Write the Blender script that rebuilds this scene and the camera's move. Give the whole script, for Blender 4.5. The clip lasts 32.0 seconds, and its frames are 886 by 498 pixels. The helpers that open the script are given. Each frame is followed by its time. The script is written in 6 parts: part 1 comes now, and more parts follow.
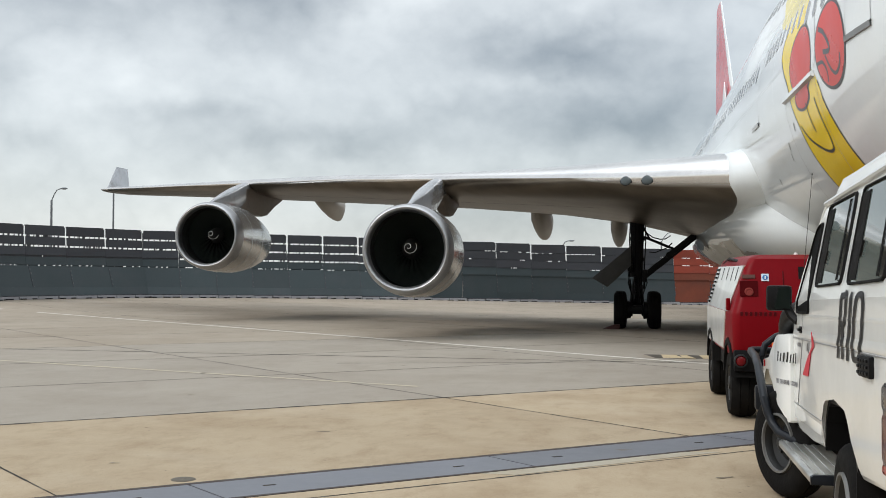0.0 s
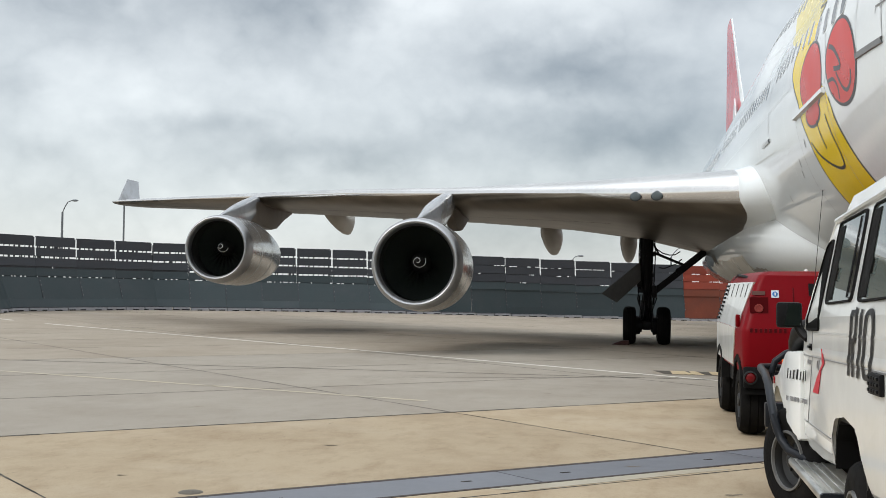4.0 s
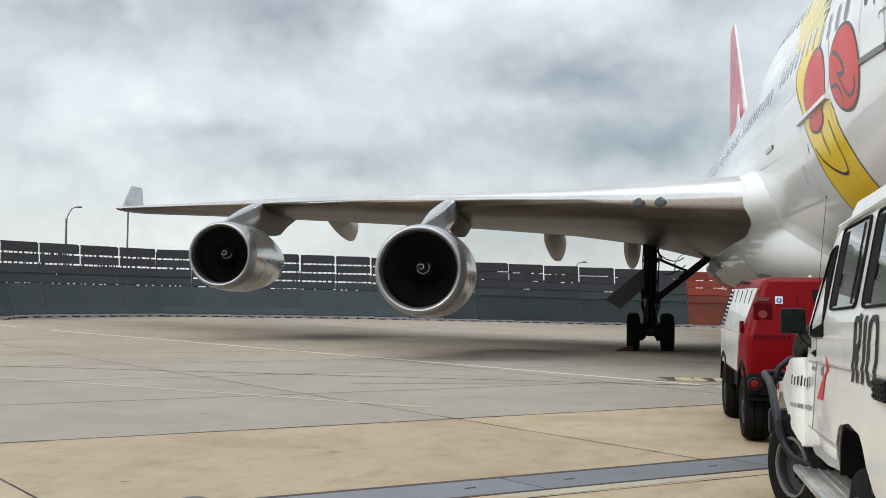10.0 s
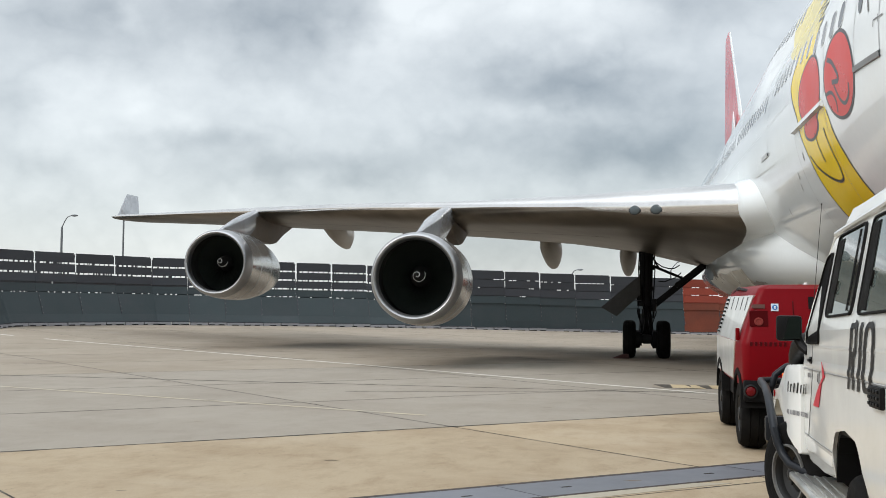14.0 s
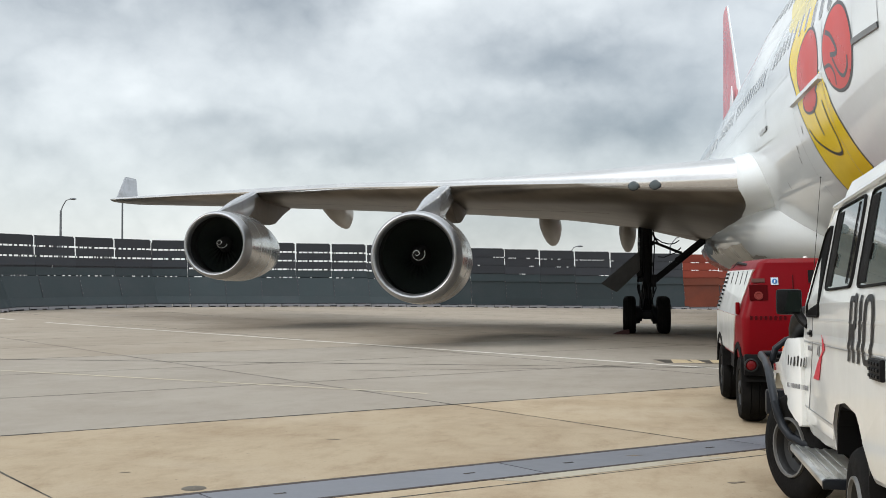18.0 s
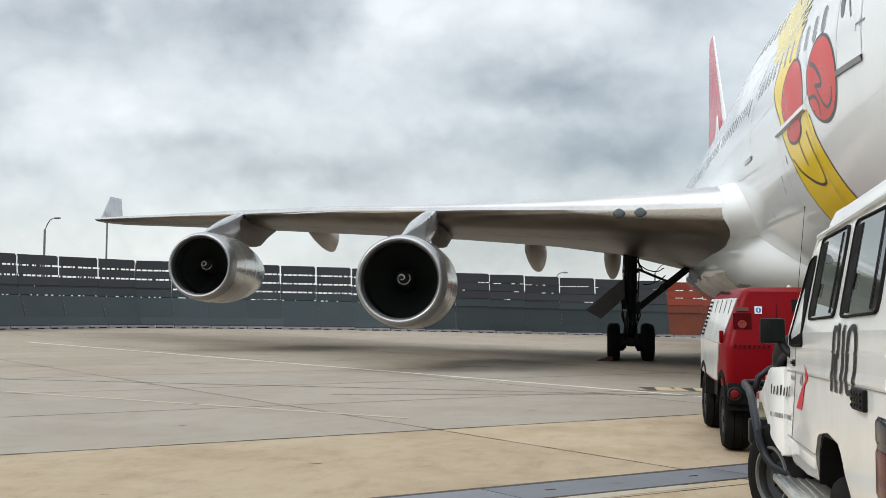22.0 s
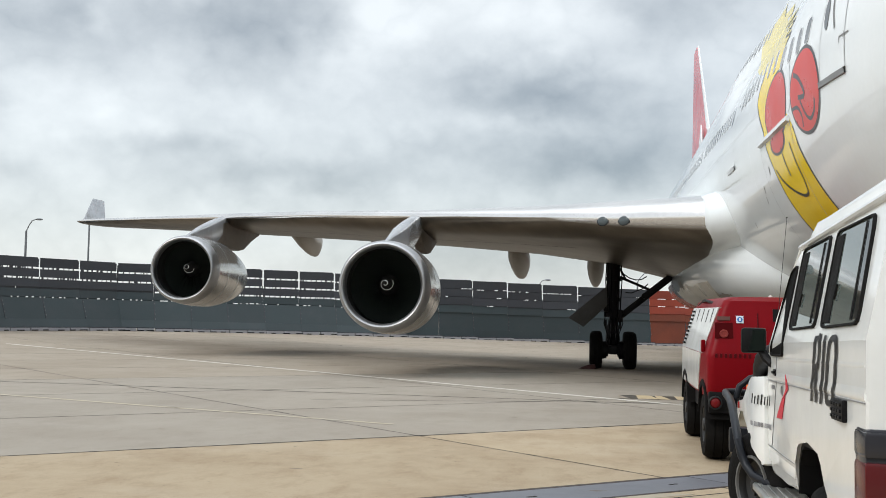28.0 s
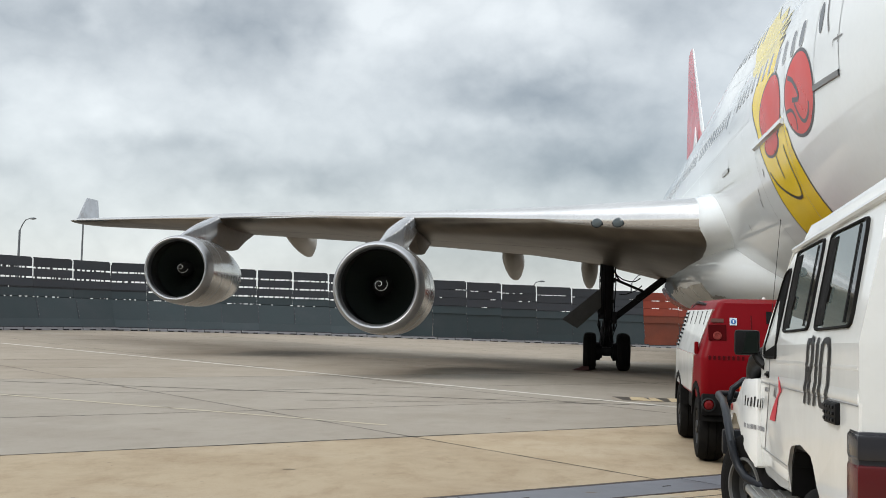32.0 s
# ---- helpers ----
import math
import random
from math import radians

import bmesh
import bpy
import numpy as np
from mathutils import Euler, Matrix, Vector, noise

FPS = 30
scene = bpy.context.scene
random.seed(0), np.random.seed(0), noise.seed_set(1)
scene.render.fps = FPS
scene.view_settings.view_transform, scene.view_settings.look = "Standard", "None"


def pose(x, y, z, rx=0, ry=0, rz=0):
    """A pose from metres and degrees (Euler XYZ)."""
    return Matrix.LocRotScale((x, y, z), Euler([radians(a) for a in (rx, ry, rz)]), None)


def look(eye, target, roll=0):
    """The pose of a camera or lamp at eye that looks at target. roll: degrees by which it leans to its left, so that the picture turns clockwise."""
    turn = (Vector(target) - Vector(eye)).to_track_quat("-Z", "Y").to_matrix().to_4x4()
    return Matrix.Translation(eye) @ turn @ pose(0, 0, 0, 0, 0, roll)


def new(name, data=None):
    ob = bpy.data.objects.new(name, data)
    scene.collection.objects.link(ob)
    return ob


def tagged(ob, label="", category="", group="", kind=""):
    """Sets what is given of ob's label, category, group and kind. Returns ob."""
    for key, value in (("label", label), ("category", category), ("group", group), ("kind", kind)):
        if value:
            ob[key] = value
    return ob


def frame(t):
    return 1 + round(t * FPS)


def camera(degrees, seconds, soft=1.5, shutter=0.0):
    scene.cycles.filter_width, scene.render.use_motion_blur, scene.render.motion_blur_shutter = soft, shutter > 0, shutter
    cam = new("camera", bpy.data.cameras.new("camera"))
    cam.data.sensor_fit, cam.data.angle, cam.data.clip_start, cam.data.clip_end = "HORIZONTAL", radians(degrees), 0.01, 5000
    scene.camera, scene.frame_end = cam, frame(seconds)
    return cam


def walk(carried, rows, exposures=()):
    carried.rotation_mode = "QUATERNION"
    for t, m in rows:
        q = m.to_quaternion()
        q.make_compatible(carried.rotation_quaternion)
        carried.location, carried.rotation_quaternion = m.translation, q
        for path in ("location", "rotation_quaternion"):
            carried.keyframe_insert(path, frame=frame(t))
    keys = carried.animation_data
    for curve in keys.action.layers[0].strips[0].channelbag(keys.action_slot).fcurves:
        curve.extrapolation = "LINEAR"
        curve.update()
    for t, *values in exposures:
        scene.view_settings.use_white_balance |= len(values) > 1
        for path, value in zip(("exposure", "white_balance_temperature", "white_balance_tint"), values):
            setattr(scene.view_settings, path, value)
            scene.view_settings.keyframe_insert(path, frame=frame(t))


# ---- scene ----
cam = camera(44.79, 32.0, 0.85, 0.5)
EYE = (-5.95, -5.3, 1.85)
# seconds, tilt, lean and turn of a camera that is held in the hand at one place
PATH = [
    (0, 91.20, -0.35, 9.54), (0.5, 91.07, -0.61, 9.78), (1, 91.01, -0.72, 9.64), (1.5, 91.06, -0.58, 9.97),
    (2, 91.29, -0.65, 10.17), (2.5, 91.57, -0.67, 9.65), (3, 91.77, -0.80, 10.21), (3.5, 91.89, -0.78, 9.99),
    (5.5, 92.46, -0.55, 10.28), (6, 92.72, -0.57, 10.34), (6.5, 92.52, -0.70, 10.37), (7, 92.41, -0.66, 10.23),
    (7.5, 92.77, -0.64, 10.55), (8, 92.71, -0.58, 10.46), (8.5, 92.51, -0.61, 10.12), (9, 92.44, -0.67, 10.35),
    (9.5, 92.21, -0.70, 10.25), (10, 92.29, -0.72, 10.21), (10.5, 92.33, -0.68, 10.16), (11, 92.59, -0.59, 10.16),
    (11.5, 92.38, -0.50, 10.38), (12, 92.54, -0.87, 10.29), (12.5, 92.27, -0.59, 9.94), (13, 92.29, -0.37, 9.72),
    (13.5, 92.51, -0.43, 9.61), (14, 92.71, -0.61, 10.00), (14.5, 92.73, -0.70, 10.12), (16.5, 92.62, -0.34, 10.53),
    (17, 92.27, -0.36, 10.32), (17.5, 91.45, -0.27, 9.91), (18, 91.56, 0.17, 10.00), (18.5, 91.71, -0.15, 10.13),
    (19, 91.94, -0.17, 9.75), (19.5, 91.81, -0.16, 8.95), (20, 92.08, -0.24, 8.95), (20.5, 92.25, -0.30, 9.09),
    (21, 92.54, -0.37, 9.36), (21.5, 92.68, -0.62, 9.17), (22, 92.87, -0.59, 9.19), (22.5, 93.20, -0.65, 9.16),
    (23, 93.47, -0.92, 9.48), (23.5, 93.57, -0.96, 9.75), (24, 93.59, -1.14, 9.50), (24.5, 93.41, -1.05, 9.33),
    (25, 93.23, -0.77, 8.90), (25.5, 93.33, -1.06, 8.75), (27.5, 93.53, -1.21, 8.27), (28, 93.21, -1.22, 8.28),
    (28.5, 93.58, -1.26, 8.08), (29, 93.93, -1.55, 8.22), (29.5, 94.09, -1.50, 7.97), (30, 93.92, -1.46, 7.94),
    (30.5, 93.89, -1.57, 7.89), (31, 93.81, -1.61, 8.22), (31.5, 93.57, -1.57, 8.15), (32, 93.27, -1.45, 7.96),
]

walk(cam, [(t, pose(*EYE, a, b, c)) for t, a, b, c in PATH], [(0.0, -0.12), (4.0, -0.10), (8.0, -0.08), (17.0, -0.06), (22.0, -0.03), (28.9, -0.01), (29.8, -0.10), (32.0, -0.10)])

# ---- world and light ----
world = bpy.data.worlds.new("overcast_sky")
scene.world = world
world.use_nodes = True
SUN_EL, SUN_ROT = 40.0, 236.0


# soft cloud masses: azimuth east of aft, elevation, half widths (degrees), lightening or darkening
CLOUDS = [(-28.7, 14.2, 4.5, 2.4, -0.2), (-27.1, 14.3, 1.3, 1.2, 0.14), (-19.0, 14.5, 3.9, 2.4, -0.24), (-12.4, 15.0, 3.0, 2.2, 0.16), (-4.2, 15.5, 5.7, 1.7, 0.14), (-2.9, 11.6, 6.3, 1.5, -0.27),
          (-4.7, 9.9, 4.8, 0.5, 0.06), (0.5, 8.0, 6.0, 2.0, -0.28), (-26.9, 9.2, 4.5, 2.1, 0.12), (-22.4, 8.0, 3.6, 0.9, -0.17), (-16.6, 6.5, 6.0, 0.9, -0.17), (-31.6, 9.7, 1.5, 0.8, -0.1),
          (-16.2, 10.7, 3.6, 1.8, 0.02), (-10.1, 8.1, 5.1, 1.2, -0.1), (-30.3, 6.6, 2.1, 0.7, -0.06), (-13.8, 12.5, 1.8, 1.2, 0.06), (4.0, 16.0, 3.0, 2.0, -0.16), (-5.0, 3.2, 8.5, 2.2, -0.2)]


def sky_nodes():
    nt = world.node_tree
    nt.nodes.clear()
    n, link = nt.nodes.new, nt.links.new
    out, bg = n("ShaderNodeOutputWorld"), n("ShaderNodeBackground")
    sky = n("ShaderNodeTexSky")
    sky.sky_type, sky.sun_disc = "NISHITA", False
    sky.sun_elevation, sky.sun_rotation = radians(SUN_EL), radians(SUN_ROT)

    def math_node(op, a, b=None, c=None):
        m = n("ShaderNodeMath")
        m.operation = op
        for k, v in enumerate((a, b, c)):
            if v is None:
                continue
            if isinstance(v, (int, float)):
                m.inputs[k].default_value = v
            else:
                link(v, m.inputs[k])
        return m.outputs[0]
    tc, mp, sep = n("ShaderNodeTexCoord"), n("ShaderNodeMapping"), n("ShaderNodeSeparateXYZ")
    mp.inputs["Scale"].default_value = (1.0, 1.0, 1.3)
    link(tc.outputs["Generated"], mp.inputs[0])
    link(tc.outputs["Generated"], sep.inputs[0])

    def noise_of(scale, detail, rough, seed):
        t = n("ShaderNodeTexNoise")
        t.noise_dimensions = "4D"
        t.inputs["W"].default_value = seed
        t.inputs["Scale"].default_value, t.inputs["Detail"].default_value, t.inputs["Roughness"].default_value = scale, detail, rough
        link(mp.outputs[0], t.inputs["Vector"])
        return math_node("SUBTRACT", t.outputs[0], 0.5)
    warp_a, warp_e = noise_of(15.0, 4.0, 0.5, 1.3), noise_of(15.0, 4.0, 0.5, 7.7)
    az = math_node("MULTIPLY", math_node("ARCTAN2", sep.outputs[0], sep.outputs[1]), 57.296)
    el = math_node("MULTIPLY", math_node("ARCSINE", sep.outputs[2]), 57.296)
    azw = math_node("MULTIPLY_ADD", warp_a, 7.0, az)
    elw = math_node("MULTIPLY_ADD", warp_e, 3.4, el)
    total = math_node("MULTIPLY_ADD", noise_of(9.0, 6.0, 0.55, 3.1), 0.22, 0.66)
    # billows: rounded lumps with soft creases between them
    lumps = math_node("ABSOLUTE", noise_of(17.0, 5.0, 0.5, 5.9))
    total = math_node("MULTIPLY_ADD", math_node("SUBTRACT", lumps, 0.09), 0.46, total)
    total = math_node("MULTIPLY_ADD", noise_of(34.0, 5.0, 0.55, 8.4), 0.10, total)
    for a, e, sa, se, amp in CLOUDS:
        u = math_node("MULTIPLY", math_node("SUBTRACT", azw, a), 1 / sa)
        v = math_node("MULTIPLY", math_node("SUBTRACT", elw, e), 1 / se)
        g = math_node("EXPONENT", math_node("MULTIPLY", math_node("MULTIPLY_ADD", u, u, math_node("MULTIPLY", v, v)), -1.0))
        total = math_node("MULTIPLY_ADD", g, amp * 1.22, total)
    low = math_node("EXPONENT", math_node("MULTIPLY", math_node("ABSOLUTE", el), -0.22))
    total = math_node("MULTIPLY_ADD", low, 0.04, total)
    ramp = n("ShaderNodeValToRGB")
    e = ramp.color_ramp.elements
    e[0].position, e[0].color = 0.22, (0.235, 0.268, 0.295, 1)
    e[1].position, e[1].color = 0.84, (0.878, 0.916, 0.922, 1)
    link(total, ramp.inputs[0])
    both = n("ShaderNodeMix")
    both.data_type = "RGBA"
    both.inputs[0].default_value = 0.97
    link(sky.outputs[0], both.inputs[6])
    link(ramp.outputs[0], both.inputs[7])
    # an overcast sky is brighter overhead than near the horizon
    up = n("ShaderNodeMapRange")
    up.interpolation_type = "SMOOTHSTEP"
    up.inputs[1].default_value, up.inputs[2].default_value = 32.0, 76.0
    up.inputs[3].default_value, up.inputs[4].default_value = 1.0, 3.5
    link(el, up.inputs[0])
    link(up.outputs[0], bg.inputs[1])
    link(both.outputs[2], bg.inputs[0])
    link(bg.outputs[0], out.inputs[0])


sky_nodes()
sun = new("sun", bpy.data.lights.new("sun", "SUN"))
sun.data.energy, sun.data.angle, sun.data.color = 1.7, radians(18), (1.0, 0.975, 0.94)
_el, _az = radians(SUN_EL), radians(SUN_ROT)
sun.matrix_world = look((0, 0, 60), (-60 * math.sin(_az) * math.cos(_el), -60 * math.cos(_az) * math.cos(_el), 60 - 60 * math.sin(_el)))


# ---- materials ----
def mat(name, color, rough=0.5, metal=0.0, var=0.12, scale=3.0, fine=40.0, bump=0.0, coat=0.0, stain=None, stain_amount=0.0, rand=0.0, stretch=(1, 1, 1), spec=0.5):
    """A painted, stained or bare surface: base colour varied at two scales, with bump and an optional stain colour."""
    m = bpy.data.materials.new(name)
    m.use_nodes = True
    nt = m.node_tree
    b = nt.nodes["Principled BSDF"]
    b.inputs["Specular IOR Level"].default_value = spec
    n, link = nt.nodes.new, nt.links.new
    tc, mp = n("ShaderNodeTexCoord"), n("ShaderNodeMapping")
    mp.inputs["Scale"].default_value = stretch
    link(tc.outputs["Object"], mp.inputs[0])
    a, f = n("ShaderNodeTexNoise"), n("ShaderNodeTexNoise")
    a.inputs["Scale"].default_value, a.inputs["Detail"].default_value = scale, 6.0
    f.inputs["Scale"].default_value, f.inputs["Detail"].default_value = fine, 4.0
    link(mp.outputs[0], a.inputs[0])
    link(mp.outputs[0], f.inputs[0])
    add = n("ShaderNodeMath")
    add.operation = "MULTIPLY_ADD"
    link(f.outputs[0], add.inputs[0])
    add.inputs[1].default_value = 0.45
    link(a.outputs[0], add.inputs[2])
    mr = n("ShaderNodeMapRange")
    mr.inputs[1].default_value, mr.inputs[2].default_value = 0.45, 1.0
    mr.inputs[3].default_value, mr.inputs[4].default_value = 1 - var, 1 + var
    link(add.outputs[0], mr.inputs[0])
    col = n("ShaderNodeMix")
    col.data_type, col.blend_type = "RGBA", "MULTIPLY"
    col.inputs[0].default_value = 1.0
    col.inputs[6].default_value = (*color, 1)
    link(mr.outputs[0], col.inputs[7])
    last = col.outputs[2]
    if stain:
        s = n("ShaderNodeTexNoise")
        s.inputs["Scale"].default_value, s.inputs["Detail"].default_value, s.inputs["Roughness"].default_value = scale * 0.6, 8.0, 0.65
        link(mp.outputs[0], s.inputs[0])
        sr = n("ShaderNodeMapRange")
        sr.inputs[1].default_value, sr.inputs[2].default_value = 0.5, 0.72
        sr.inputs[3].default_value, sr.inputs[4].default_value = 0.0, stain_amount
        link(s.outputs[0], sr.inputs[0])
        sm = n("ShaderNodeMix")
        sm.data_type = "RGBA"
        link(sr.outputs[0], sm.inputs[0])
        link(last, sm.inputs[6])
        sm.inputs[7].default_value = (*stain, 1)
        last = sm.outputs[2]
    if rand:
        oi = n("ShaderNodeObjectInfo")
        rr = n("ShaderNodeMapRange")
        rr.inputs[3].default_value, rr.inputs[4].default_value = 1 - rand, 1 + rand
        link(oi.outputs["Random"], rr.inputs[0])
        rm = n("ShaderNodeMix")
        rm.data_type, rm.blend_type = "RGBA", "MULTIPLY"
        rm.inputs[0].default_value = 1.0
        link(last, rm.inputs[6])
        link(rr.outputs[0], rm.inputs[7])
        last = rm.outputs[2]
    link(last, b.inputs["Base Color"])
    r2 = n("ShaderNodeMapRange")
    r2.inputs[1].default_value, r2.inputs[2].default_value = 0.3, 0.7
    r2.inputs[3].default_value, r2.inputs[4].default_value = max(0.02, rough * 0.8), min(1, rough * 1.2)
    link(a.outputs[0], r2.inputs[0])
    link(r2.outputs[0], b.inputs["Roughness"])
    b.inputs["Metallic"].default_value = metal
    b.inputs["Coat Weight"].default_value = coat
    if bump:
        bp = n("ShaderNodeBump")
        bp.inputs["Strength"].default_value, bp.inputs["Distance"].default_value = bump, 0.01
        link(f.outputs[0], bp.inputs["Height"])
        link(bp.outputs[0], b.inputs["Normal"])
    return m


def plain(name, color, rough=0.5, metal=0.0, emit=0.0, spec=0.5):
    m = bpy.data.materials.new(name)
    m.use_nodes = True
    b = m.node_tree.nodes["Principled BSDF"]
    b.inputs["Base Color"].default_value = (*color, 1)
    b.inputs["Specular IOR Level"].default_value = spec
    b.inputs["Roughness"].default_value, b.inputs["Metallic"].default_value = rough, metal
    if emit:
        b.inputs["Emission Color"].default_value, b.inputs["Emission Strength"].default_value = (*color, 1), emit
    return m


WHITE = mat("aircraft_white_paint", (0.775, 0.81, 0.82), 0.05, 0, 0.03, 0.5, 12, spec=0.24, stain=(0.66, 0.64, 0.58), stain_amount=0.2)
METAL = mat("bare_aluminium", (0.86, 0.84, 0.82), 0.22, 1.0, 0.08, 0.7, 9, stretch=(0.3, 1, 1))
# underside browns, darkened for shade and reflected ground as well as grime
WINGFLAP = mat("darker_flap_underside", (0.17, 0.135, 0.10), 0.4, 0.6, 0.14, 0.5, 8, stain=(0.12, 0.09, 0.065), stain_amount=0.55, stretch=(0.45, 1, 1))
WINGGREY = mat("shaded_grimy_wing_grey", (0.235, 0.195, 0.15), 0.34, 0.8, 0.14, 0.5, 8, stain=(0.20, 0.155, 0.115), stain_amount=0.55, stretch=(0.45, 1, 1))
NACELLE = mat("nacelle_bare_metal", (0.58, 0.575, 0.56), 0.22, 0.85, 0.09, 0.8, 10, stain=(0.42, 0.38, 0.32), stain_amount=0.45)
LIP = mat("dull_inlet_lip", (0.40, 0.40, 0.405), 0.42, 1.0, 0.05, 1, 20)
# lining and blades carry the intake's deep shade in their colour
DARK = mat("intake_shade_black", (0.019, 0.0185, 0.0175), 0.6, 0.0, 0.2, 2, 20, spec=0.2)
BLADE = mat("shaded_fan_blade", (0.042, 0.05, 0.044), 0.45, 0.5, 0.1, 4, 30, spec=0.2)
PYLON = mat("pylon_grey_paint", (0.46, 0.47, 0.485), 0.22, 0.5, 0.10, 1, 14, stain=(0.15, 0.125, 0.10), stain_amount=0.6)
SOOTY = mat("sooty_pylon_metal", (0.13, 0.105, 0.082), 0.45, 0.2, 0.25, 1.5, 14, stain=(0.05, 0.04, 0.032), stain_amount=0.7)
RUBBER = mat("tyre_rubber", (0.0075, 0.0072, 0.007), 0.85, 0, 0.35, 6, 60, bump=0.3, spec=0.1, stain=(0.02, 0.018, 0.015), stain_amount=0.5)
GEAR = mat("grimy_gear_steel", (0.013, 0.013, 0.014), 0.55, 0.2, 0.3, 5, 40, spec=0.2)
RED = mat("red_vehicle_paint", (0.165, 0.0012, 0.0045), 0.4, 0, 0.10, 1.2, 20, stain=(0.15, 0.004, 0.006), stain_amount=0.4, spec=0.1)
CARWHITE = mat("white_vehicle_paint", (0.80, 0.81, 0.79), 0.2, 0, 0.03, 1.5, 20, coat=0.5, stain=(0.60, 0.56, 0.48), stain_amount=0.12)
BLACKPLASTIC = mat("black_plastic", (0.007, 0.007, 0.0075), 0.5, 0, 0.15, 5, 60, spec=0.13)
FENCE = mat("grey_blast_fence_steel", (0.030, 0.044, 0.048), 0.55, 0.1, 0.12, 0.8, 10, rand=0.12, stain=(0.05, 0.055, 0.06), stain_amount=0.5)
FENCEDARK = mat("dark_upper_fence_panel", (0.036, 0.039, 0.046), 0.55, 0.1, 0.12, 0.8, 10, rand=0.15)
FENCEORANGE = mat("orange_fence_steel", (0.25, 0.034, 0.013), 0.55, 0.0, 0.15, 0.8, 10, rand=0.1)
FIXING = mat("galvanised_fixing", (0.15, 0.16, 0.16), 0.5, 0.3, 0.2, 5, 40)
KERB = mat("pale_concrete_kerb", (0.25, 0.245, 0.255), 0.8, 0, 0.15, 2, 20)


def concrete(name, base, dark, pale, rough_scale=1.0, rand=0.05):
    """Weathered slab concrete: broad cloudy stains, rubbed streaks, fine speckle and pits."""
    m = bpy.data.materials.new(name)
    m.use_nodes = True
    nt = m.node_tree
    b = nt.nodes["Principled BSDF"]
    b.inputs["Specular IOR Level"].default_value, b.inputs["Roughness"].default_value = 0.2, 0.86
    n, link = nt.nodes.new, nt.links.new
    tc = n("ShaderNodeTexCoord")

    def cloud(scale, detail, rough, lo, hi, stretch=(1, 1, 1), turn=0.0):
        mp, t, r = n("ShaderNodeMapping"), n("ShaderNodeTexNoise"), n("ShaderNodeMapRange")
        mp.inputs["Scale"].default_value, mp.inputs["Rotation"].default_value = stretch, (0, 0, radians(turn))
        t.inputs["Scale"].default_value, t.inputs["Detail"].default_value, t.inputs["Roughness"].default_value = scale, detail, rough
        r.inputs[1].default_value, r.inputs[2].default_value = lo, hi
        link(tc.outputs["Object"], mp.inputs[0])
        link(mp.outputs[0], t.inputs[0])
        link(t.outputs[0], r.inputs[0])
        return r.outputs[0]

    def over(last, fac, colour, amount):
        k = n("ShaderNodeMath")
        k.operation = "MULTIPLY"
        link(fac, k.inputs[0])
        k.inputs[1].default_value = amount
        x = n("ShaderNodeMix")
        x.data_type = "RGBA"
        link(k.outputs[0], x.inputs[0])
        if isinstance(last, tuple):
            x.inputs[6].default_value = (*last, 1)
        else:
            link(last, x.inputs[6])
        x.inputs[7].default_value = (*colour, 1)
        return x.outputs[2]
    last = over(base, cloud(0.6 * rough_scale, 8, 0.66, 0.44, 0.66), dark, 0.55)
    last = over(last, cloud(2.6 * rough_scale, 9, 0.72, 0.49, 0.68, (1.0, 0.5, 1), -40), dark, 0.58)
    last = over(last, cloud(0.8 * rough_scale, 8, 0.65, 0.52, 0.74, (0.5, 1, 1), 25), pale, 0.70)
    last = over(last, cloud(38.0, 3, 0.6, 0.56, 0.74), dark, 0.55)
    last = over(last, cloud(90.0, 2, 0.5, 0.58, 0.72), pale, 0.4)
    pits = cloud(14.0, 2, 0.5, 0.70, 0.78)
    last = over(last, pits, tuple(v * 0.45 for v in dark), 0.6)
    oi, rr, rm = n("ShaderNodeObjectInfo"), n("ShaderNodeMapRange"), n("ShaderNodeMix")
    rr.inputs[3].default_value, rr.inputs[4].default_value = 1 - rand, 1 + rand
    link(oi.outputs["Random"], rr.inputs[0])
    rm.data_type, rm.blend_type = "RGBA", "MULTIPLY"
    rm.inputs[0].default_value = 1.0
    link(last, rm.inputs[6])
    link(rr.outputs[0], rm.inputs[7])
    link(rm.outputs[2], b.inputs["Base Color"])
    bp = n("ShaderNodeBump")
    bp.inputs["Strength"].default_value, bp.inputs["Distance"].default_value = 0.25, 0.008
    link(cloud(60.0, 4, 0.6, 0.3, 0.7), bp.inputs["Height"])
    link(bp.outputs[0], b.inputs["Normal"])
    return m


CONCRETE = concrete("tan_concrete", (0.342, 0.275, 0.188), (0.222, 0.158, 0.096), (0.378, 0.319, 0.236))
CONCRETEGREY = concrete("grey_concrete", (0.270, 0.240, 0.200), (0.213, 0.183, 0.148), (0.308, 0.277, 0.232), 0.8, 0.03)
REDFIN = mat("faded_red_fin_paint", (0.55, 0.03, 0.05), 0.3, 0, 0.05, 0.5, 10, coat=0.3)
LENS = plain("landing_light_lens", (0.075, 0.09, 0.095), 0.1, spec=0.35)
FAIRING = mat("flap_fairing_grey", (0.30, 0.27, 0.23), 0.4, 0, 0.08, 1, 12, stain=(0.2, 0.15, 0.1), stain_amount=0.5)
SEAM = plain("dark_seam", (0.2, 0.2, 0.2), 0.6)
STEELDRAIN = mat("blue_grey_trench_cover", (0.155, 0.160, 0.178), 0.5, 0.3, 0.1, 1.5, 20, rand=0.1, spec=0.3)


